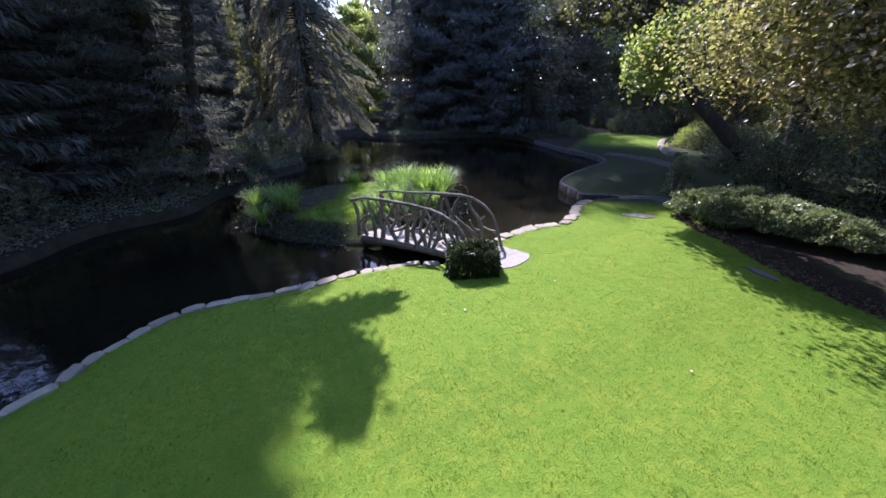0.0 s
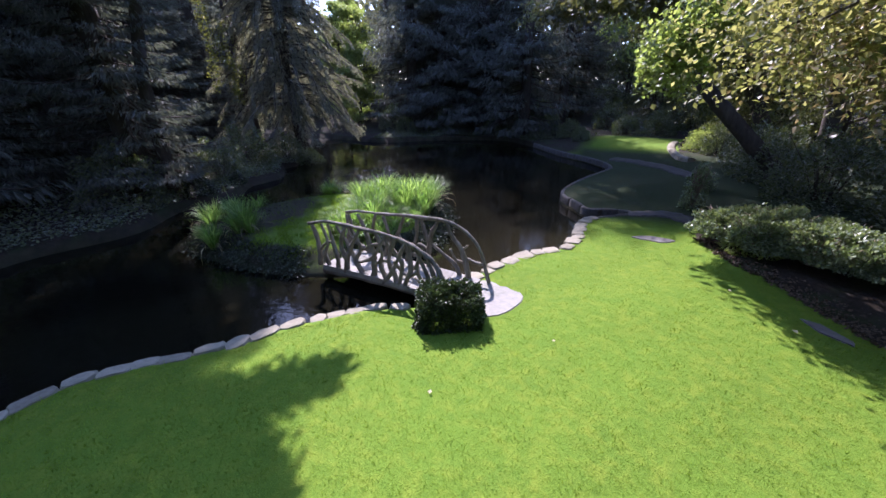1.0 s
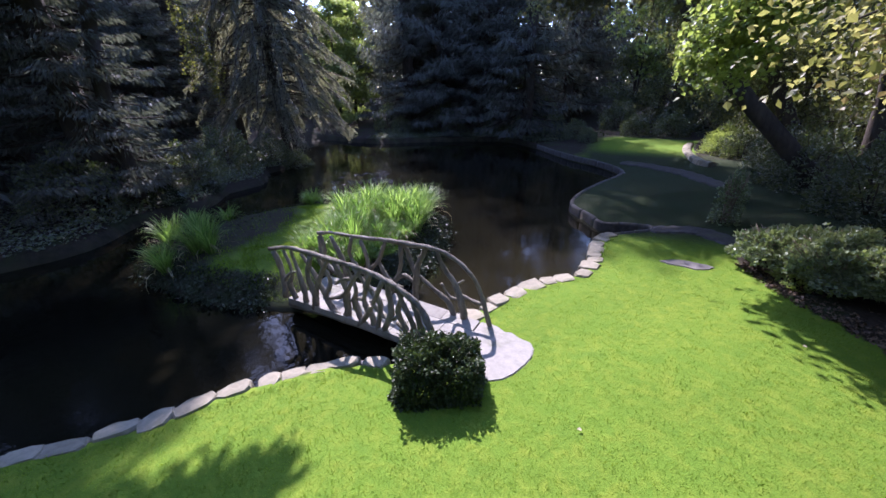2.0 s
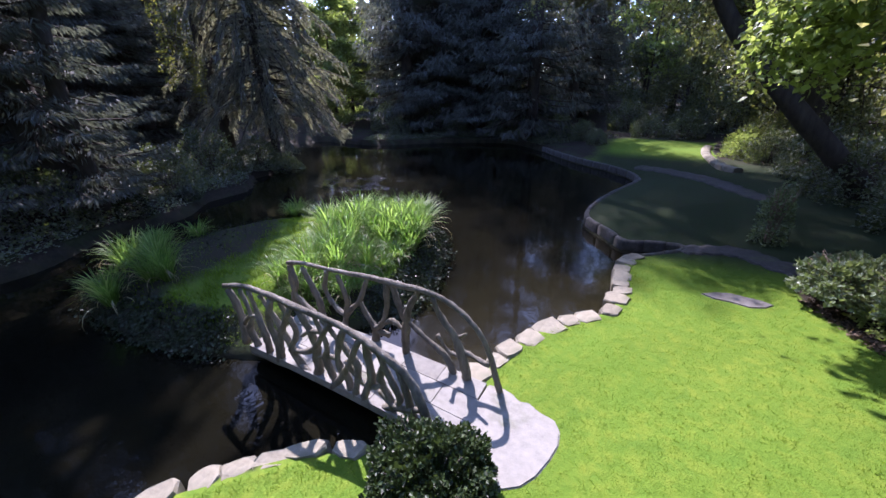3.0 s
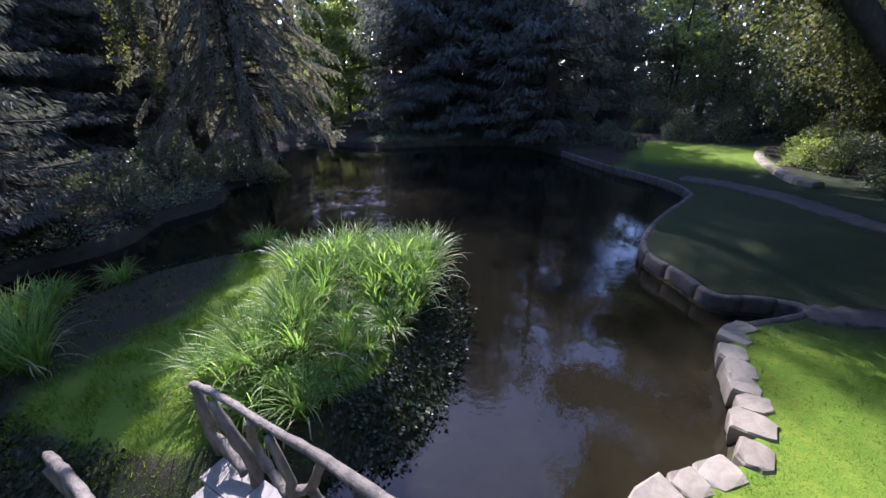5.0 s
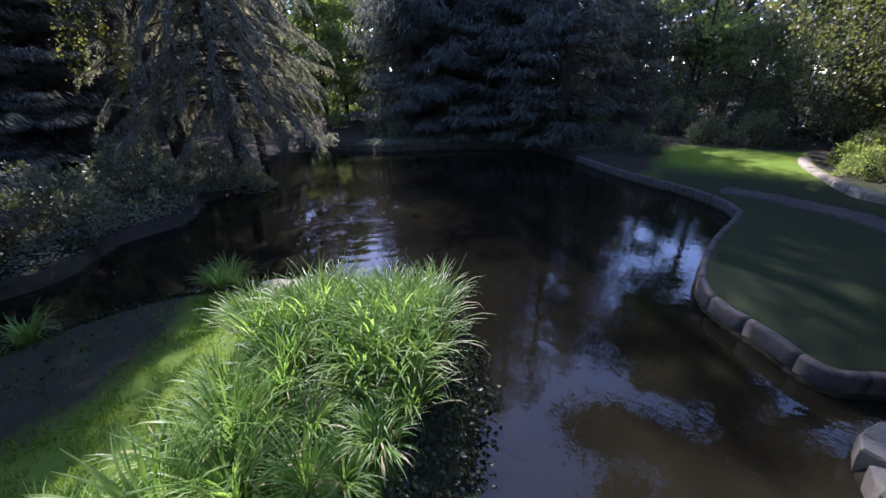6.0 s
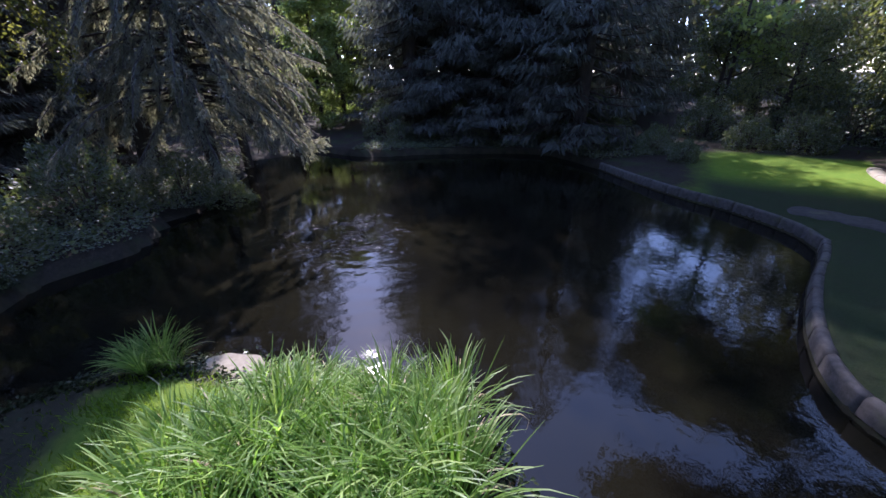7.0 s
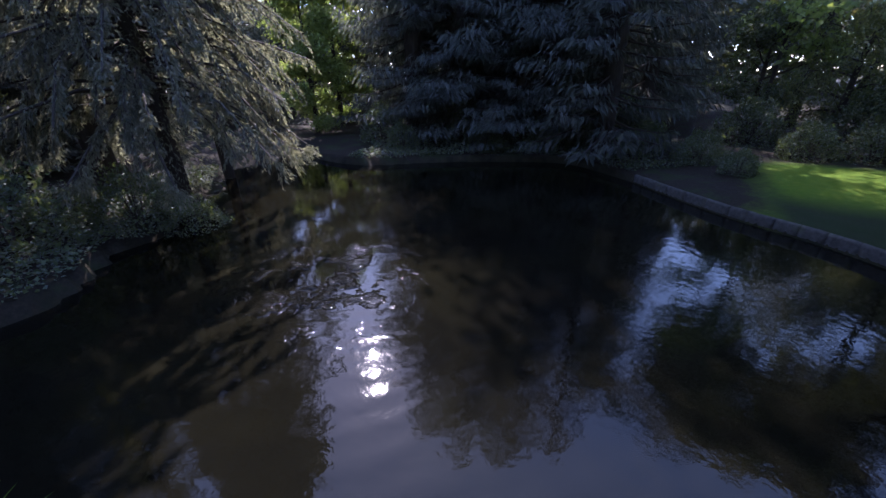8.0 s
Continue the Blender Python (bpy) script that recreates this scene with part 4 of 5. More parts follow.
# added trees: unseen high crowns frame the sky gap mirrored in the pond
high_crown = place(broadleaf("high_crowned_tree", R(40), 19.0, 0.2, 11.0, 4.6, 16000, 0.27, OLIVE, "slender bare-trunked tree added, its unseen high crown bounding the reflected sky", sprays=150), 2.6, 35.4)
again(high_crown, -1.2, 43.0, 260, 1.25)
# airy crown added to break up that mirrored sky
place(broadleaf("young_tree", R(49), 15.0, 0.09, 4.0, 4.2, 4200, 0.3, LIME, "thin airy young tree added beyond the lawn to break up the reflected sky", sprays=120), -3.2, 40.0)
willow = place(broadleaf("willow_tree", R(33), 7.0, 0.18, 1.4, 3.4, 12000, 0.13, GOLD, "hazy gold green willow with hanging foliage beside the path", weeping=0.8, sprays=150), 3.4, 31.5)
again(willow, 5.2, 29.5, 130, 0.9)
again(willow, -0.5, 38.5, 230, 0.9)
again(willow, 6.2, 23.5, 20, 0.9)
again(willow, 5.2, 41.5, 310, 1.35)
again(willow, 8.4, 39.5, 60, 1.35)


# a big old tree that arches over the path by the far lawn
arching = tagged(new("arching_tree"), "old dark trunk arching over the far path, gold green crown", "tree")
rng_arch = R(36)
arch = [(5.0, 26.4, -0.4), (4.3, 27.3, 1.5), (3.4, 27.8, 3.2), (2.4, 28.0, 4.5), (0.5, 27.6, 6.0), (-1.2, 27.2, 7.6)]
arch_tubes = [tube(arch, [0.42, 0.34, 0.31, 0.28, 0.2, 0.08], 11, 6, 0.06, rng_arch)]
arch_leaves = []
# unseen limb added over the pond to block sky in its reflection
over = [(0.5, 27.6, 6.0), (-1.6, 27.4, 8.0), (-3.8, 27.8, 8.9), (-6.0, 28.2, 8.9), (-8.2, 28.2, 8.3)]
arch_tubes.append(tube(over, [0.18, 0.13, 0.1, 0.06, 0.02], 8, 5, 0.06, rng_arch))
for i in range(130):
    s = catmull(arch, 12)[int(rng_arch.integers(34, 60))] if i < 70 else catmull(over, 12)[int(rng_arch.integers(10, 48))]
    d = rng_arch.normal(size=3) * np.array([1.0, 1.0, 0.6]) + np.array([0.1, 0, 0.35])
    twig = limb_points(rng_arch, s, d, rng_arch.uniform(1.2, 3.2), -0.16, 6)
    arch_tubes.append(tube(twig, [0.04, 0.02, 0.006], 5, 2))
    line = catmull(twig, 6)
    arch_leaves.append(line[rng_arch.integers(6, len(line), 190)] + rng_arch.normal(size=(190, 3)) * 0.26)
arch_leaves = np.vstack(arch_leaves)
link_mesh("trunk", join_tubes("trunk", arch_tubes), BARK, arching)
v, f = leaves(arch_leaves, rng_arch.normal(size=arch_leaves.shape) + np.array([0, 0, -0.8]), 0.13, 0.34, rng_arch)
link_mesh("crown", np_mesh("crown", v, f), GOLD, arching)


def far_woods():
    """Dark woodland that closes the view all round."""
    rng = R(35)
    n = 150000
    a = np.where(rng.uniform(0, 1, n) < 0.6, rng.uniform(-math.pi, math.pi, n), rng.uniform(-2.2, -0.95, n))
    r = rng.uniform(52, 74, n)
    dip = np.exp(-((a - 0.08) / 0.13) ** 2)
    low = np.exp(-((a + 0.825) / 0.13) ** 2)
    top = (25 + 5 * np.sin(a * 9) + 4 * np.sin(a * 23 + 1) + 3 * np.sin(a * 51 + r * 0.4)) * (1 - 0.55 * dip) * (1 - 0.45 * low)
    h = top * rng.uniform(0, 1, n) ** 0.8
    c = np.stack([-6 + r * np.sin(a), 12 + r * np.cos(a), h], 1)
    v, f = leaves(c, rng.normal(size=(n, 3)) + np.array([0, 0, -0.5]), 1.25, 0.36, rng)
    tagged(link_mesh("far_woods", np_mesh("far_woods", v, f), OLIVE), "dark distant woodland round the garden", "woods", kind="stuff")


far_woods()

# ---- shrubs ----
bush = place(shrub("clipped_bush", R(41), 0.72, 0.52, 0.86, 17000, 0.048, GLOSSY, "box-clipped dark evergreen bush beside the bridge", 0.72), -3.1, 6.75, 28)
bedding = shrub("bed_shrub", R(42), 0.85, 0.75, 0.8, 5600, 0.078, BEDDING, "low spreading dark green shrub in the planted bed", twigs=90, wood=TWIG, skirt=0.3)
place(bedding, 1.65, 12.75)
for x, y, t, s in ((2.2, 12.05, 60, 1.0), (2.95, 11.75, 120, 1.08), (3.75, 11.45, 200, 1.0), (4.55, 11.15, 20, 0.85), (6.0, 9.9, 90, 0.5), (6.9, 9.1, 140, 0.42), (1.75, 13.45, 30, 0.85), (2.55, 12.85, 210, 1.1), (3.4, 12.5, 40, 0.95),
                (4.3, 12.1, 140, 0.75), (5.2, 11.8, 260, 0.5)):
    again(bedding, x, y, t, s)
place(shrub("loose_shrub", R(46), 0.36, 0.34, 1.55, 1100, 0.08, BEDDING, "loose upright green shrub at the edge of the shaded lawn", twigs=40, wood=TWIG), 1.05, 15.9)
place(shrub("loose_shrub", R(50), 0.34, 0.32, 0.75, 700, 0.07, BEDDING, "small loose green shrub at the edge of the shaded lawn", twigs=30, wood=TWIG), 1.45, 17.7)
holly = place(shrub("holly_bush", R(45), 1.1, 0.9, 1.5, 2600, 0.1, HOLLY, "glossy dark holly bush glinting in the sun on the bank"), -16.95, 9.7, 0, 0.62)
again(holly, -17.2, 11.6, 130, 0.4)
place(shrub("low_green_shrub", R(51), 0.6, 0.5, 0.5, 1900, 0.07, LIME, "fresh green leafy plant at the front of the bed"), 2.0, 12.0)
lit_shrub = place(shrub("viburnum_shrub", R(44), 0.95, 0.85, 1.1, 4200, 0.075, LIME, "pale green leafy shrub beside the pale path"), 1.95, 27.0)
again(lit_shrub, 2.3, 28.8, 80, 1.2)
laurel = shrub("laurel_shrub", R(43), 1.3, 1.2, 1.9, 3700, 0.1, GREEN, "dense dark green shrub at the woodland edge")
place(laurel, 2.9, 29.0)
for x, y, t, s in ((2.7, 26.2, 50, 0.8), (3.6, 23.2, 130, 1.0), (3.8, 20.4, 200, 1.1), (4.6, 17.6, 20, 1.2), (6.4, 15.4, 80, 1.3), (8.4, 13.2, 160, 1.3), (10, 9.8, 220, 1.3), (3.6, 35.5, 300, 1.3), (2.0, 36.6, 40, 1.4), (4.6, 38.4, 110, 1.6), (6.4, 34.6, 210, 1.4), (1.0, 40.0, 300, 1.6), (0.2, 37.5, 10, 1.2), (-4, 37, 60, 1.2),
                (-9.5, 35.5, 110, 1.3), (-14, 34.8, 170, 1.2), (-18, 33, 240, 1.3), (-6.2, 31.6, 15, 0.7), (-8.2, 33.2, 70, 0.8), (-11.2, 33.9, 190, 0.75), (-13.2, 33.0, 250, 0.7), (-16.2, 32.0, 30, 0.75), (-20.4, 30.0, 330, 0.8), (-5.0, 29.8, 120, 0.5), (-2.5, 33.2, 60, 0.8), (-0.3, 33.6, 200, 0.9), (-22.5, 31, 320, 1.2), (-18.8, 11.8, 80, 1.0), (-20.5, 14.3, 120, 1.2), (-20.3, 16.9, 40, 0.9), (-19.6, 18.0, 250, 0.75), (-17.8, 7.5, 200, 1.2), (-17.5, 2, 280, 1.3)):
    again(laurel, x, y, t, s)


# ---- creeper strands on the bank trees ----
def creeper(x, y, z0, z1, seed):
    rng = R(seed)
    c = tagged(new("creeper"), "yellow green creeper hanging in strands from a spruce", "creeper")
    tubes, cs = [], []
    for k in range(2):
        ox, oy = rng.uniform(-0.45, 0.45, 2)
        pts = [(x + ox + rng.uniform(-0.22, 0.22), y + oy + rng.uniform(-0.2, 0.2), z) for z in np.linspace(z1, z0 + rng.uniform(0, 0.8), 6)]
        tubes.append(tube(pts, [0.015, 0.006], 4, 3))
        line = catmull(pts, 12)
        cs.append(np.repeat(line, 6, 0) + rng.normal(size=(len(line) * 6, 3)) * 0.13)
    cs = np.vstack(cs)
    link_mesh("stem", join_tubes("stem", tubes), BARK, c)
    v, f = leaves(cs, rng.normal(size=cs.shape) + np.array([0, 0, -0.8]), 0.11, 0.4, rng)
    link_mesh("leaves", np_mesh("leaves", v, f), CREEPER, c)


creeper(-21.9, 14.5, 3.4, 8.5, 51)
creeper(-21.4, 15.4, 2.6, 6.8, 52)


# ---- strap-leaved clumps on the island ----
def clump(rng, n, length, spread=1.0):
    """Arching strap leaves that rise from one crown."""
    seg = 6
    a = rng.uniform(0, 2 * np.pi, n)
    lean = rng.uniform(0.08, 0.65, n) * spread
    L = length * rng.uniform(0.65, 1.15, n)
    w = rng.uniform(0.009, 0.019, n)
    bend = rng.uniform(0.9, 3.3, n) * spread
    base = np.stack([np.cos(a), np.sin(a)], 1) * rng.uniform(0, 0.12, n)[:, None]
    V = np.zeros((n, seg + 1, 2, 3))
    pos = np.concatenate([base, np.zeros((n, 1))], 1)
    ang = lean.copy()
    side = np.stack([-np.sin(a), np.cos(a), np.zeros(n)], 1)
    twist = rng.uniform(-0.25, 0.25, n)
    for s in range(seg + 1):
        u = s / seg
        ww = (w * (1 - u) ** 0.6 * (0.75 + 0.5 * u))[:, None] if s < seg else np.full((n, 1), 0.001)
        V[:, s, 0], V[:, s, 1] = pos - side * ww, pos + side * ww
        head = a + twist * u * 3
        step = np.stack([np.sin(ang) * np.cos(head), np.sin(ang) * np.sin(head), np.cos(ang)], 1)
        pos = pos + step * (L / seg)[:, None]
        ang = ang + bend / seg * (0.35 + 1.3 * u)
    b = (np.arange(n) * (seg + 1) * 2)[:, None]
    F = []
    for s in range(seg):
        F.append(b + np.array([2 * s, 2 * s + 1, 2 * s + 3, 2 * s + 2]))
    return V.reshape(-1, 3), np.vstack(F)


def strap_plant(seed, n, length, label, spread=1.0):
    rng = R(seed)
    p = tagged(new("daylily_clump"), label, "plant", "strap-leaved clumps on the island")
    v, f = clump(rng, n, length, spread)
    link_mesh("leaves", np_mesh("leaves", v, f, True), DAYLILY, p)
    v, f = clump(rng, max(6, n // 10), length * 0.95, 1.4)
    link_mesh("dry_leaves", np_mesh("dry_leaves", v, f, True), DRY_LEAF, p, "straw coloured dry leaves")
    return p


kinds = [strap_plant(61, 125, 0.66, "arching bright green strap-leaved clump on the island"), strap_plant(62, 115, 0.95, "tall bright green strap-leaved clump on the island", 0.7),
         strap_plant(63, 125, 0.52, "low arching green strap-leaved clump on the island", 1.25)]
rng_isl = R(64)
left_edge = np.array([(-8.2, 8.5), (-8.3, 9.6), (-8.7, 10.6), (-9.7, 11.5), (-10.3, 12.4), (-10.7, 14)])
right_edge = np.array([(-6.85, 8.5), (-6.6, 9.4), (-6.55, 11.5), (-6.75, 12.2), (-7.2, 13.0), (-7.5, 13.6)])
spots = []
for _ in range(6000):
    x, y = rng_isl.uniform(-11.2, -5.4), rng_isl.uniform(8.6, 15)
    if y > 13.6 or x < np.interp(y, left_edge[:, 1], left_edge[:, 0]) or x > np.interp(y, right_edge[:, 1], right_edge[:, 0]):
        continue
    if all((x - a) ** 2 + (y - b) ** 2 > 0.33 ** 2 for a, b in spots) and 0.22 < shore_distance(np.array([x]), np.array([y]))[0]:
        spots.append((x, y))
spots = [p for p in spots if (p[0] + 10.75) ** 2 + (p[1] - 12.8) ** 2 > 0.75 ** 2]
spots += [(-11.75, 12.3), (-11.9, 12.1), (-11.65, 12.05), (-11.5, 12.35), (-13.0, 8.1), (-12.6, 8.5), (-12.9, 8.7), (-12.1, 8.3), (-10.95, 6.85), (-11.25, 6.9), (-12.8, 9.6), (-12.4, 7.4), (-12.65, 7.75), (-10.85, 7.6), (-10.6, 7.8), (-10.95, 7.85)]
used = [False] * 3
for i, (x, y) in enumerate(spots):
    back = (x + 7.6) ** 2 + (y - 12.4) ** 2 < 1.5 or (x + 11.8) ** 2 + (y - 12.2) ** 2 < 0.3
    k = 1 if back else int(rng_isl.integers(0, 3))
    t, s = rng_isl.uniform(0, 360), rng_isl.uniform(0.65, 1.15) + (0.15 * back if x > -11 else -0.05 * back)
    (again if used[k] else place)(kinds[k], x, y, t, s)
    used[k] = True

# ivy that trails down the island's bank into the water
def bank_ivy():
    rng = R(66)
    line = smooth_line(ISLAND, 24, True)
    # ivy carried on round the left rim too, to darken it
    keep = line[(line[:, 1] > 9.0) | (line[:, 0] < -7.6)]
    nrm = np.gradient(keep, axis=0)
    nrm = np.stack([nrm[:, 1], -nrm[:, 0]], 1)
    nrm = unit(nrm)
    cs, al = [], []
    for p, q in zip(keep, nrm):
        n = 30
        h = rng.uniform(0, 1, n)
        out = 0.12 - h * 0.85 + rng.normal(size=n) * 0.05
        c = np.stack([p[0] + q[0] * out + rng.normal(size=n) * 0.06, p[1] + q[1] * out + rng.normal(size=n) * 0.06, WATER_Z + 0.04 + h * 0.44 + rng.uniform(0, 0.08, n)], 1)
        cs.append(c)
        al.append(np.tile([q[0], q[1], -0.7], (n, 1)) + rng.normal(size=(n, 3)) * 0.5)
    v, f = leaves(np.vstack(cs), np.vstack(al), 0.065, 0.4, rng)
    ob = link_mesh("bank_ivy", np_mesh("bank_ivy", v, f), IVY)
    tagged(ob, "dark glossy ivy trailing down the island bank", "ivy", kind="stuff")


bank_ivy()


def scattered(name, label, category, seed, n, where, size, material, lift):
    """Low leaves strewn over a stretch of ground."""
    rng = R(seed)
    x, y, keep = where(rng, n)
    x, y = x[keep], y[keep]
    c = np.stack([x, y, land_height(x, y) + rng.uniform(0.01, lift, len(x))], 1)
    v, f = leaves(c, rng.normal(size=c.shape) * np.array([1, 1, 0.4]), size, 0.4, rng)
    tagged(link_mesh(name, np_mesh(name, v, f), material), label, category, kind="stuff")


def left_bank(rng, n):
    x, y = rng.uniform(-26, -14.2, n), rng.uniform(-2, 26, n)
    d = shore_distance(x, y)
    return x, y, (d > 0.03) & (d < 5.5) & (x < -14.2) & (rng.uniform(0, 1, n) < 1.15 - 0.18 * d)


def far_bank(rng, n):
    x, y = rng.uniform(-22, 1.5, n), rng.uniform(25, 36, n)
    d = shore_distance(x, y)
    return x, y, (d > 0.05) & (d < 5) & (y - 0.35 * x > 33.0) & (rng.uniform(0, 1, n) < 1.1 - 0.2 * d)


def bed_front(rng, n):
    at = rng.integers(0, len(bed_line) - 1, n)
    u = rng.uniform(0, 1, n)[:, None]
    p = bed_line[at] * (1 - u) + bed_line[at + 1] * u
    off = abs(rng.normal(size=n)) * 0.3 - 0.05
    return p[:, 0] + off * 0.75, p[:, 1] + off * 0.66, p[:, 1] > 7.2


scattered("bank_cover", "dark leafy ground cover on the far left bank", "ground cover", 67, 60000, left_bank, 0.1, GREEN, 0.22)
scattered("far_bank_cover", "dark leafy ground cover on the far bank", "ground cover", 68, 60000, far_bank, 0.1, GREEN, 0.2)
# dark leaves added on the island's rim and left side to deepen shade
def island_dark_side(rng, n):
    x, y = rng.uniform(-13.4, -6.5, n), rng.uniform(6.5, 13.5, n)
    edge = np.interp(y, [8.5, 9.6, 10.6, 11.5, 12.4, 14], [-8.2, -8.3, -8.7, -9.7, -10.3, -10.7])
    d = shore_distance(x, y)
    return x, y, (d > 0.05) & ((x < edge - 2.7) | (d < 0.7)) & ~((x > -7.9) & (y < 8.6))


scattered("island_cover", "dark leaves added over the island's ground to deepen its shade", "ground cover", 70, 3000, island_dark_side, 0.06, IVY, 0.04)
scattered("leaf_litter", "dry brown leaf litter along the planted bed", "leaf litter", 69, 2200, bed_front, 0.055, LITTER, 0.03)


# ---- lawn blades ----
def lawn_blades():
    rng = R(71)
    n = 620000
    x, y = rng.uniform(-8.2, 6.5, n), rng.uniform(-3.5, 15.5, n)
    keep = rng.uniform(0, 1, n) < (0.35 + 0.65 * np.exp(-np.maximum(y - 6, 0) / 7)) * ramp01(y, -3.5, 0.6) * (1 - 0.85 * ramp01(x, 2.5, 6.2))
    x, y = x[keep], y[keep]
    d = shore_distance(x, y)
    edge_path = right_of_lawn(x, y) | (line_distance(x, y, smooth_line(PATH_INLET, 4), False) < 0.35) | (y > 13.6 + 0.9 * rng.uniform(0, 1, len(x)))
    keep = (d > 0.13) & ~edge_path & ~((x > -3.6) & (x < -3.15) & (y > 7.05) & (y < 8.6))
    for slab in LANDING + STEPS:
        mid = np.mean(slab, axis=0)
        keep &= ~inside(x, y, mid + (np.array(slab) - mid) * (0.97 if slab in LANDING else 0.82))
    x, y, d = x[keep], y[keep], d[keep]
    n = len(x)
    z = land_height(x, y, d) - 0.005
    a = rng.uniform(0, 2 * np.pi, n)
    tall = 0.011 + 0.012 * rng.uniform(0, 1, n) + 0.008 * np.sin(x * 19 + 2 * np.sin(y * 9)) * np.sin(y * 23 + 2 * np.sin(x * 11)) + 0.007 * np.sin(x * 47 + y * 13) * np.sin(y * 41 - x * 7)
    tall = tall + 0.026 * np.clip(np.sin(x * 38 + 2.3 * np.sin(y * 17)) * np.sin(y * 43 + 2.3 * np.sin(x * 21)) - 0.1, 0, 1) * np.clip(0.6 + np.sin(x * 5.1 + y * 2.3) * np.sin(y * 4.3 - x * 1.9), 0, 1.5)
    lean = rng.normal(size=(n, 2)) * 0.016
    shaggy = 1 - ramp01(d, 0.15, 0.45)
    tall = tall * (1 + 1.4 * shaggy * rng.uniform(0, 1, n))
    lean = lean * (1 + 1.5 * shaggy)[:, None]
    w = 0.0044
    p = np.stack([x, y, z], 1)
    s = np.stack([np.cos(a) * w, np.sin(a) * w, np.zeros(n)], 1)
    tip = p + np.concatenate([lean, tall[:, None]], 1)
    v = np.stack([p - s, p + s, tip], 1).reshape(-1, 3)
    ob = link_mesh("lawn_grass", np_mesh("lawn_grass", v, np.arange(3 * n).reshape(-1, 3)), BLADE)
    tagged(ob, "short bright green mown grass of the lawn", "grass", kind="stuff")


lawn_blades()


def island_grass():
    """Longer loose grass on the island's open strip."""
    rng = R(72)
    n = 60000
    x, y = rng.uniform(-13, -7.4, n), rng.uniform(6.8, 13.4, n)
    edge = np.interp(y, [8.5, 9.6, 10.6, 11.5, 12.4, 14], [-8.2, -8.3, -8.7, -9.7, -10.3, -10.7])
    thick = ramp01(x - edge, -2.6, -1.5) * ramp01(edge - x, -0.5, 0.0) * 0.9 + 0.1
    thick *= 0.45 + 0.55 * np.sin(x * 5 + np.sin(y * 4)) * np.sin(y * 6 + 1)
    d = shore_distance(x, y)
    keep = (d > 0.35) & (rng.uniform(0, 1, n) < thick)
    x, y, d = x[keep], y[keep], d[keep]
    n = len(x)
    a = rng.uniform(0, 2 * np.pi, n)
    p = np.stack([x, y, land_height(x, y, d) - 0.005], 1)
    s = np.stack([np.cos(a), np.sin(a), np.zeros(n)], 1) * 0.007
    tip = p + np.concatenate([rng.normal(size=(n, 2)) * 0.035, rng.uniform(0.035, 0.11, (n, 1))], 1)
    v = np.stack([p - s, p + s, tip], 1).reshape(-1, 3)
    ob = link_mesh("island_grass", np_mesh("island_grass", v, np.arange(3 * n).reshape(-1, 3)), BLADE)
    tagged(ob, "loose patchy grass on the island's open strip", "grass", kind="stuff")


island_grass()


# ---- stones along the water ----
def stone_mesh(rng, name, lx, ly, lz, k=12):
    """An irregular flat-topped stone."""
    a = np.linspace(0, 2 * np.pi, k, endpoint=False) + rng.uniform(-0.25, 0.25, k)
    sq = 1 / np.maximum(abs(np.cos(a)), abs(np.sin(a))) ** 0.95
    rx, ry = 0.5 * lx * sq * rng.uniform(0.88, 1.0, k), 0.5 * ly * sq * rng.uniform(0.86, 1.0, k)
    rings = []
    for sc, z in ((0.92, -lz), (1.0, -lz * 0.5), (1.0, -0.035), (0.9, 0.0)):
        rings.append(np.stack([np.cos(a) * rx * sc, np.sin(a) * ry * sc, z + rng.uniform(-0.012, 0.012, k)], 1))
    v = np.vstack(rings)
    bm = bmesh.new()
    bv = [bm.verts.new(p) for p in v]
    for r in range(3):
        for i in range(k):
            j = (i + 1) % k
            bm.faces.new((bv[r * k + i], bv[r * k + j], bv[(r + 1) * k + j], bv[(r + 1) * k + i]))
    bm.faces.new(bv[3 * k:])
    me = bpy.data.meshes.new(name)
    bm.to_mesh(me)
    bm.free()
    return me


def edging(name, line, label, material, length, depth, top, seed, shift=0.0, thick=0.34):
    """Stones laid end to end along a line."""
    rng = R(seed)
    root = tagged(new(name), label, "stone edging", kind="structure")
    shapes = [stone_mesh(rng, "stone", length * rng.uniform(0.85, 1.2), depth * rng.uniform(0.85, 1.15), thick) for _ in range(8)]
    for m in shapes:
        m.materials.append(material)
    p = np.asarray(line)
    cum = np.concatenate([[0], np.cumsum(np.hypot(*np.diff(p, axis=0).T))])
    s = 0.0
    while s < cum[-1]:
        size = rng.uniform(0.75, 1.25)
        q = np.array([np.interp(s, cum, p[:, i]) for i in (0, 1)])
        r = np.array([np.interp(s + 0.1, cum, p[:, i]) for i in (0, 1)]) - q
        a = math.degrees(math.atan2(r[1], r[0])) + rng.uniform(-7, 7)
        off = np.array([r[1], -r[0]]) / (np.hypot(*r) + 1e-9) * (shift + rng.uniform(-0.05, 0.05))
        ob = new("stone", shapes[int(rng.integers(8))])
        ob.parent = root
        ob.matrix_basis = pose(q[0] + off[0], q[1] + off[1], (top if top < -0.1 else float(land_height(q[:1], q[1:])[0]) + 0.02) + rng.uniform(-0.02, 0.02), rng.uniform(-4, 4), rng.uniform(-4, 4), a)
        ob.scale = (size, rng.uniform(0.85, 1.15), 1)
        s += length * size * 0.91
    return root


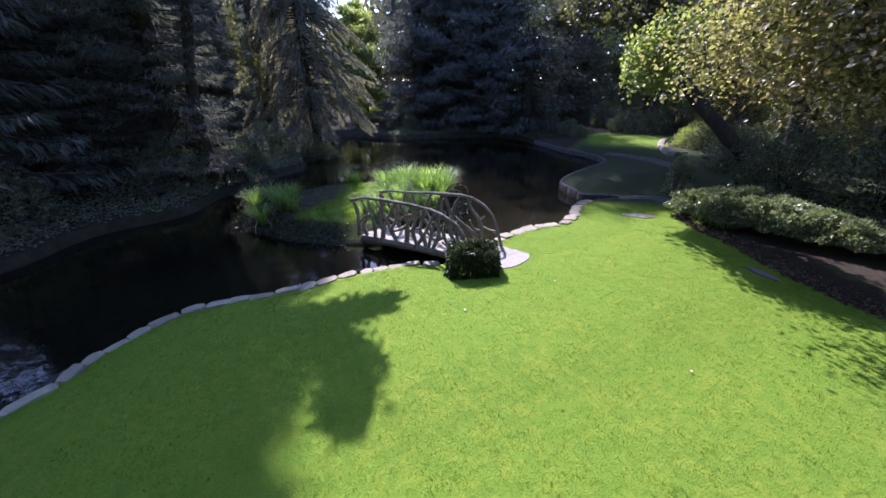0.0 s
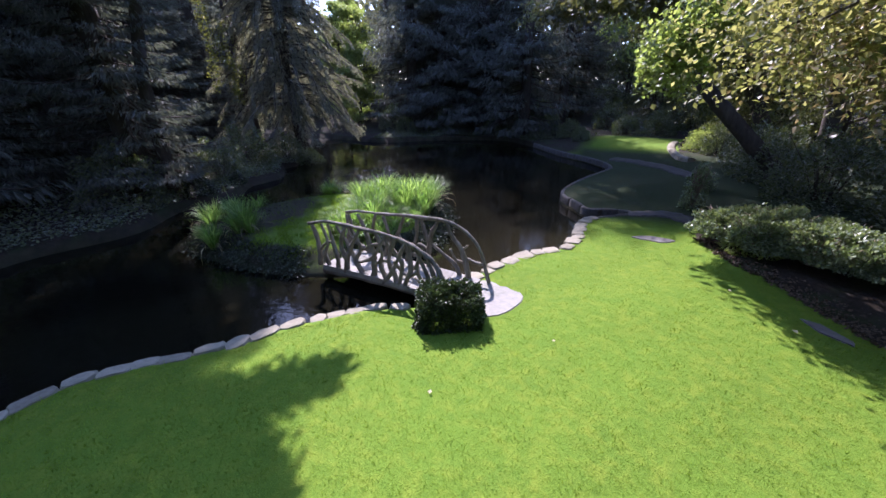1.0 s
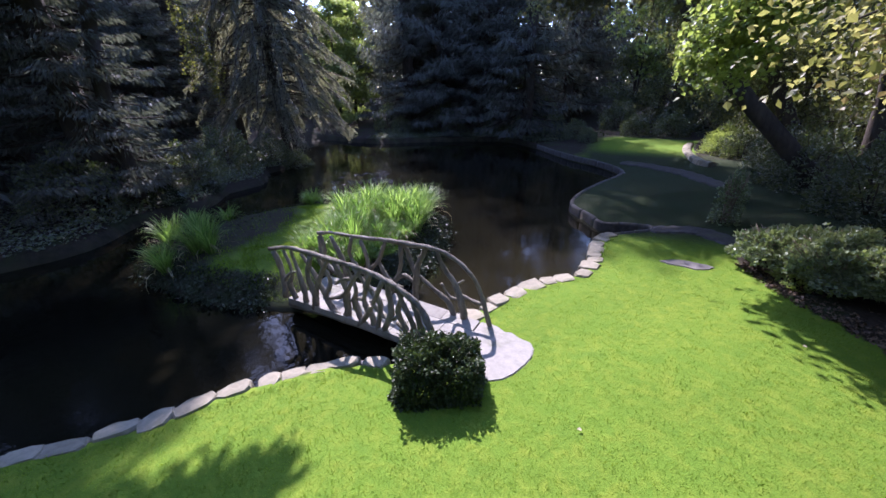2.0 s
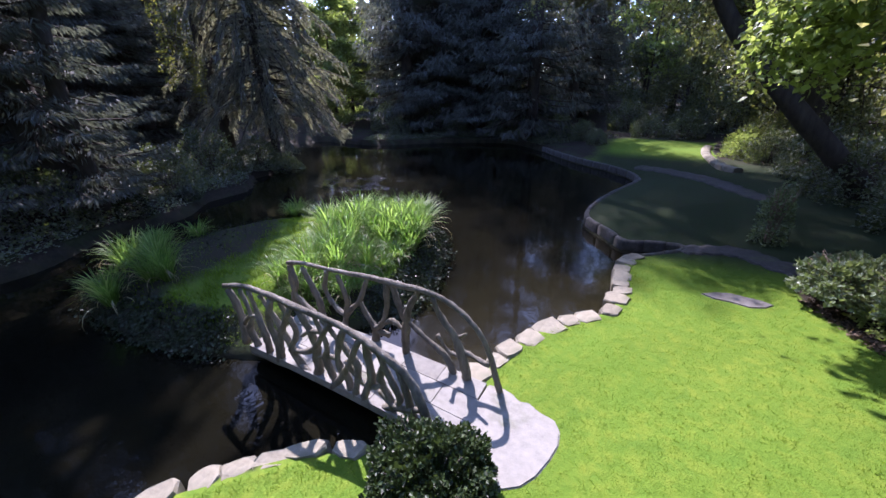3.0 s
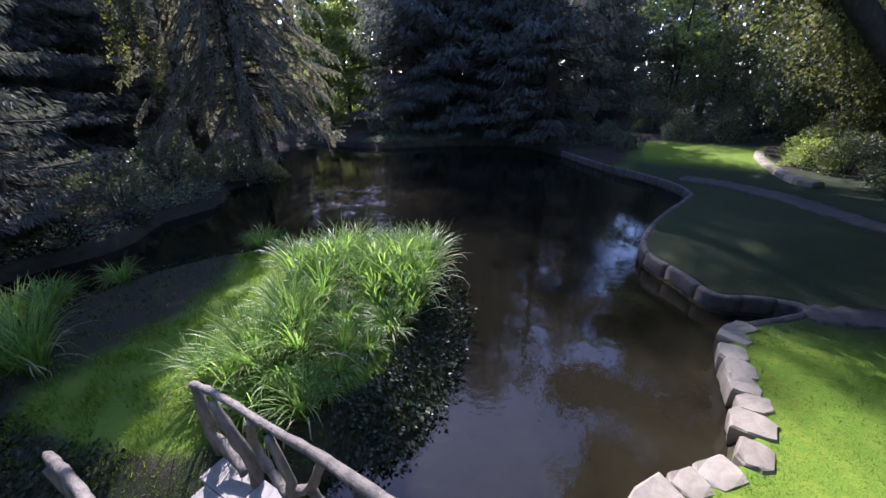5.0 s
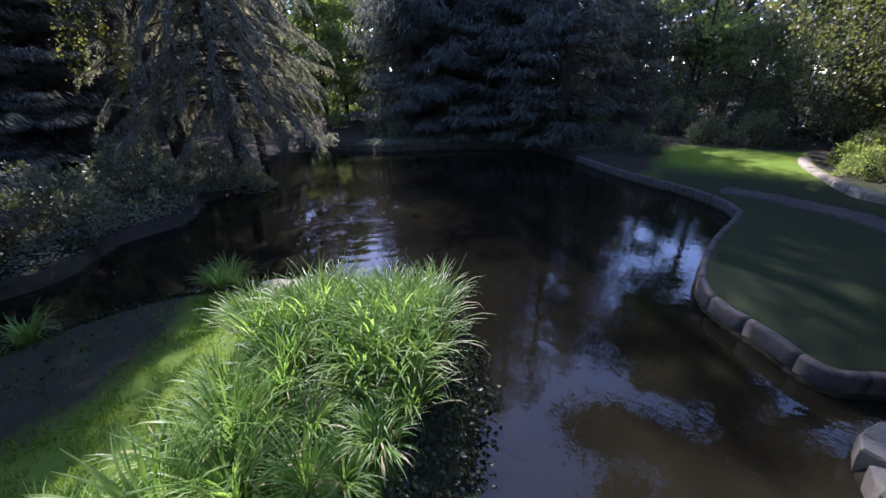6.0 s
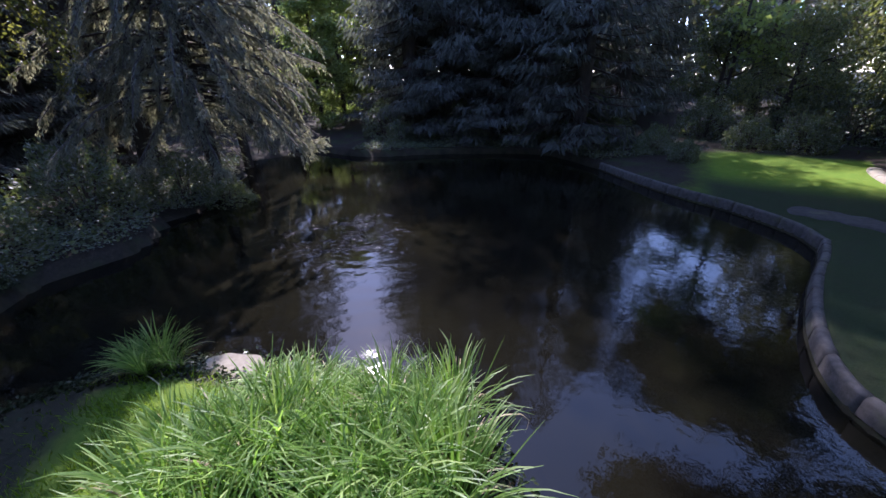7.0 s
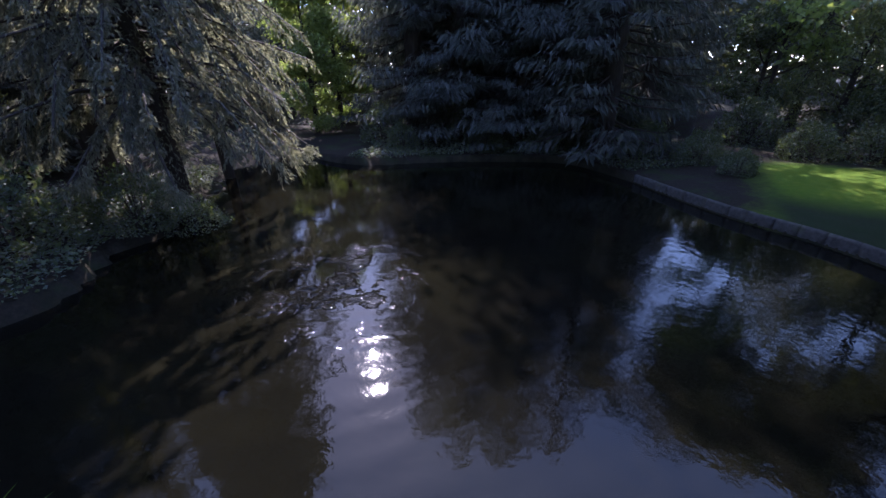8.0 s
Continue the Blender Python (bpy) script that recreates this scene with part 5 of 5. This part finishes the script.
def kerb(name, line, label, material, width, top, seed):
    """Rounded kerb stones that follow a line closely, each a piece of its own."""
    rng = R(seed)
    root = tagged(new(name), label, "stone kerb", kind="structure")
    p = np.asarray(line)
    cum = np.concatenate([[0], np.cumsum(np.hypot(*np.diff(p, axis=0).T))])
    section = [(-0.5, -0.55), (-0.52, -0.07), (-0.36, -0.015), (0.0, 0.012), (0.36, -0.01), (0.5, -0.06), (0.5, -0.3)]
    s = 0.0
    while s < cum[-1] - 0.2:
        length = rng.uniform(0.5, 0.9)
        rise, wide = rng.uniform(-0.006, 0.006), width * rng.uniform(0.96, 1.04)
        v = []
        for step_on, u in enumerate(np.linspace(s + 0.003, s + length - 0.003, 6)):
            q = np.array([np.interp(u, cum, p[:, i]) for i in (0, 1)])
            e = np.array([np.interp(u + 0.08, cum, p[:, i]) - np.interp(u - 0.08, cum, p[:, i]) for i in (0, 1)])
            e /= np.hypot(*e) + 1e-9
            end = 0.0 if 0 < step_on < 5 else -0.004
            for a, z in section:
                jit = rng.uniform(-0.004, 0.004)
                v.append((q[0] - e[1] * (a * wide + jit), q[1] + e[0] * (a * wide + jit), top + rise + z + end * (z > -0.2) + rng.uniform(-0.003, 0.003)))
        k = len(section)
        f = [(r * k + i, r * k + i + 1, (r + 1) * k + i + 1, (r + 1) * k + i) for r in range(5) for i in range(k - 1)]
        me = bpy.data.meshes.new("kerb_stone")
        me.from_pydata(v, [], f + [tuple(range(k - 1, -1, -1)), tuple(range(5 * k, 6 * k))])
        me.materials.append(material)
        me.polygons.foreach_set("use_smooth", [True] * (5 * (k - 1)) + [False] * 2)
        ob = new("kerb_stone", me)
        ob.parent = root
        s += length
    return root


near = smooth_line(SHORE_NEAR, 6)
edging("pond_edging_near", near[(near[:, 1] < 7.0) & (near[:, 1] > -2)], "pale irregular stones edging the pond below the lawn", PALE_STONE, 0.5, 0.28, -0.445, 81, -0.02)
edging("pond_edging_corner", near[near[:, 1] > 8.5], "pale irregular stones edging the pond below the lawn", PALE_STONE, 0.46, 0.4, -0.43, 82, 0.05)
kerb("pond_kerb_lobe", smooth_line(SHORE_LOBE, 6), "weathered grey rounded stone kerb round the shaded lawn", KERB_STONE, 0.17, -0.43, 83)
far = smooth_line(SHORE_FAR, 6)
kerb("pond_kerb_far", far[far[:, 0] > -8.5], "weathered grey rounded stone kerb along the far bank", KERB_STONE, 0.17, -0.45, 84)

# landing slabs at the bridge's lawn end

def poly_slab(root, points, material, low, thick=0.16):
    """A flat slab of the given outline, its top just proud of the ground."""
    p = np.array(points)
    z = np.maximum(land_height(p[:, 0], p[:, 1]) + 0.018, low)
    bm = bmesh.new()
    hi = [bm.verts.new((x, y, h)) for (x, y), h in zip(p, z)]
    lo = [bm.verts.new((x, y, h - thick)) for (x, y), h in zip(p, z)]
    bm.faces.new(hi)
    bm.faces.new(lo[::-1])
    for a in range(len(p)):
        b = (a + 1) % len(p)
        bm.faces.new((lo[a], lo[b], hi[b], hi[a]))
    bmesh.ops.recalc_face_normals(bm, faces=list(bm.faces))
    bmesh.ops.bevel(bm, geom=list(bm.edges), offset=0.015, segments=2, affect="EDGES")
    part("slab", bm, material, root)


landing = tagged(new("landing"), "pale flat stone landing at the end of the bridge", "paving", kind="structure")
for outline in LANDING:
    poly_slab(landing, outline, DECK, -0.372)
tip = tagged(new("island_stone", stone_mesh(R(86), "island_stone", 1.0, 0.6, 0.4)), "pale flat stone at the far tip of the island", "stone")
tip.data.materials.append(PALE_STONE)
tip.matrix_basis = pose(-10.75, 12.75, -0.42, 0, 1, 22)


step = tagged(new("stepping_stones"), "flat grey slabs sunk along the lawn's edge", "paving", kind="structure")
for outline in STEPS:
    poly_slab(step, outline, FLAG_STONE, -0.5, 0.12)


def paved_path(name, points, wide, material, label):
    """A worn path with uneven edges, laid a little proud of the soil."""
    p = smooth_line(points, 14)
    r = np.gradient(p, axis=0)
    r /= np.linalg.norm(r, axis=1, keepdims=True)
    nrm = np.stack([-r[:, 1], r[:, 0]], 1)
    rng = R(87)
    cols = np.array([-1.06, -1.0, -0.6, -0.2, 0.2, 0.6, 1.0, 1.06])
    half = wide * (1 + 0.1 * np.sin(np.arange(len(p)) * 0.9) + rng.uniform(-0.05, 0.05, len(p)))
    half[:4] *= [0.35, 0.7, 0.9, 0.97]
    half[-3:] *= [0.9, 0.7, 0.35]
    X = p[:, None, :] + nrm[:, None, :] * (cols[None, :] * half[:, None])[:, :, None]
    z = land_height(X[..., 0].ravel(), X[..., 1].ravel()).reshape(X.shape[:2]) + 0.028 + 0.006 * rng.uniform(-1, 1, X.shape[:2])
    z[:, [0, -1]] -= 0.12
    n, m = X.shape[:2]
    i, j = np.meshgrid(np.arange(n - 1), np.arange(m - 1), indexing="ij")
    i, j = i.ravel(), j.ravel()
    me = np_mesh(name, np.concatenate([X, z[..., None]], 2).reshape(-1, 3), np.stack([i * m + j, i * m + j + 1, (i + 1) * m + j + 1, (i + 1) * m + j], 1), True)
    me.flip_normals()
    tagged(link_mesh(name, me, material), label, "path", kind="structure")


kerb("path_wall", smooth_line(PATH_FAR, 6), "low pale stone kerb curving beside the far lawn", PALE_STONE, 0.4, 0.1, 88)
paved_path("path_cross", PATH_CROSS, 0.36, PATH_GREY, "worn grey path between the far lawn and the shaded lawn")
paved_path("path_inlet", PATH_INLET, 0.3, PATH_GREY, "worn grey path round the pond's inlet")


# ---- a few fallen leaves on the lawn ----
rng_f = R(91)
for x, y in ((1.05, 4.96), (-1.2, 6.8), (1.35, 9.6), (2.05, 8.5), (-2.4, 4.9)):
    v, f = leaves(np.zeros((1, 3)), np.array([[1.0, 0, 0.1]]), 0.07, 0.42, rng_f, 0.4, np.array([0, 0, 9.0]))
    ob = link_mesh("fallen_leaf", np_mesh("fallen_leaf", v, f), FALLEN)
    tagged(ob, "pale dry fallen leaf lying on the lawn", "leaf", "fallen leaves")
    ob.matrix_basis = pose(x, y, float(land_height(np.array([x]), np.array([y]))[0]) + 0.03, 0, 0, rng_f.uniform(0, 360))
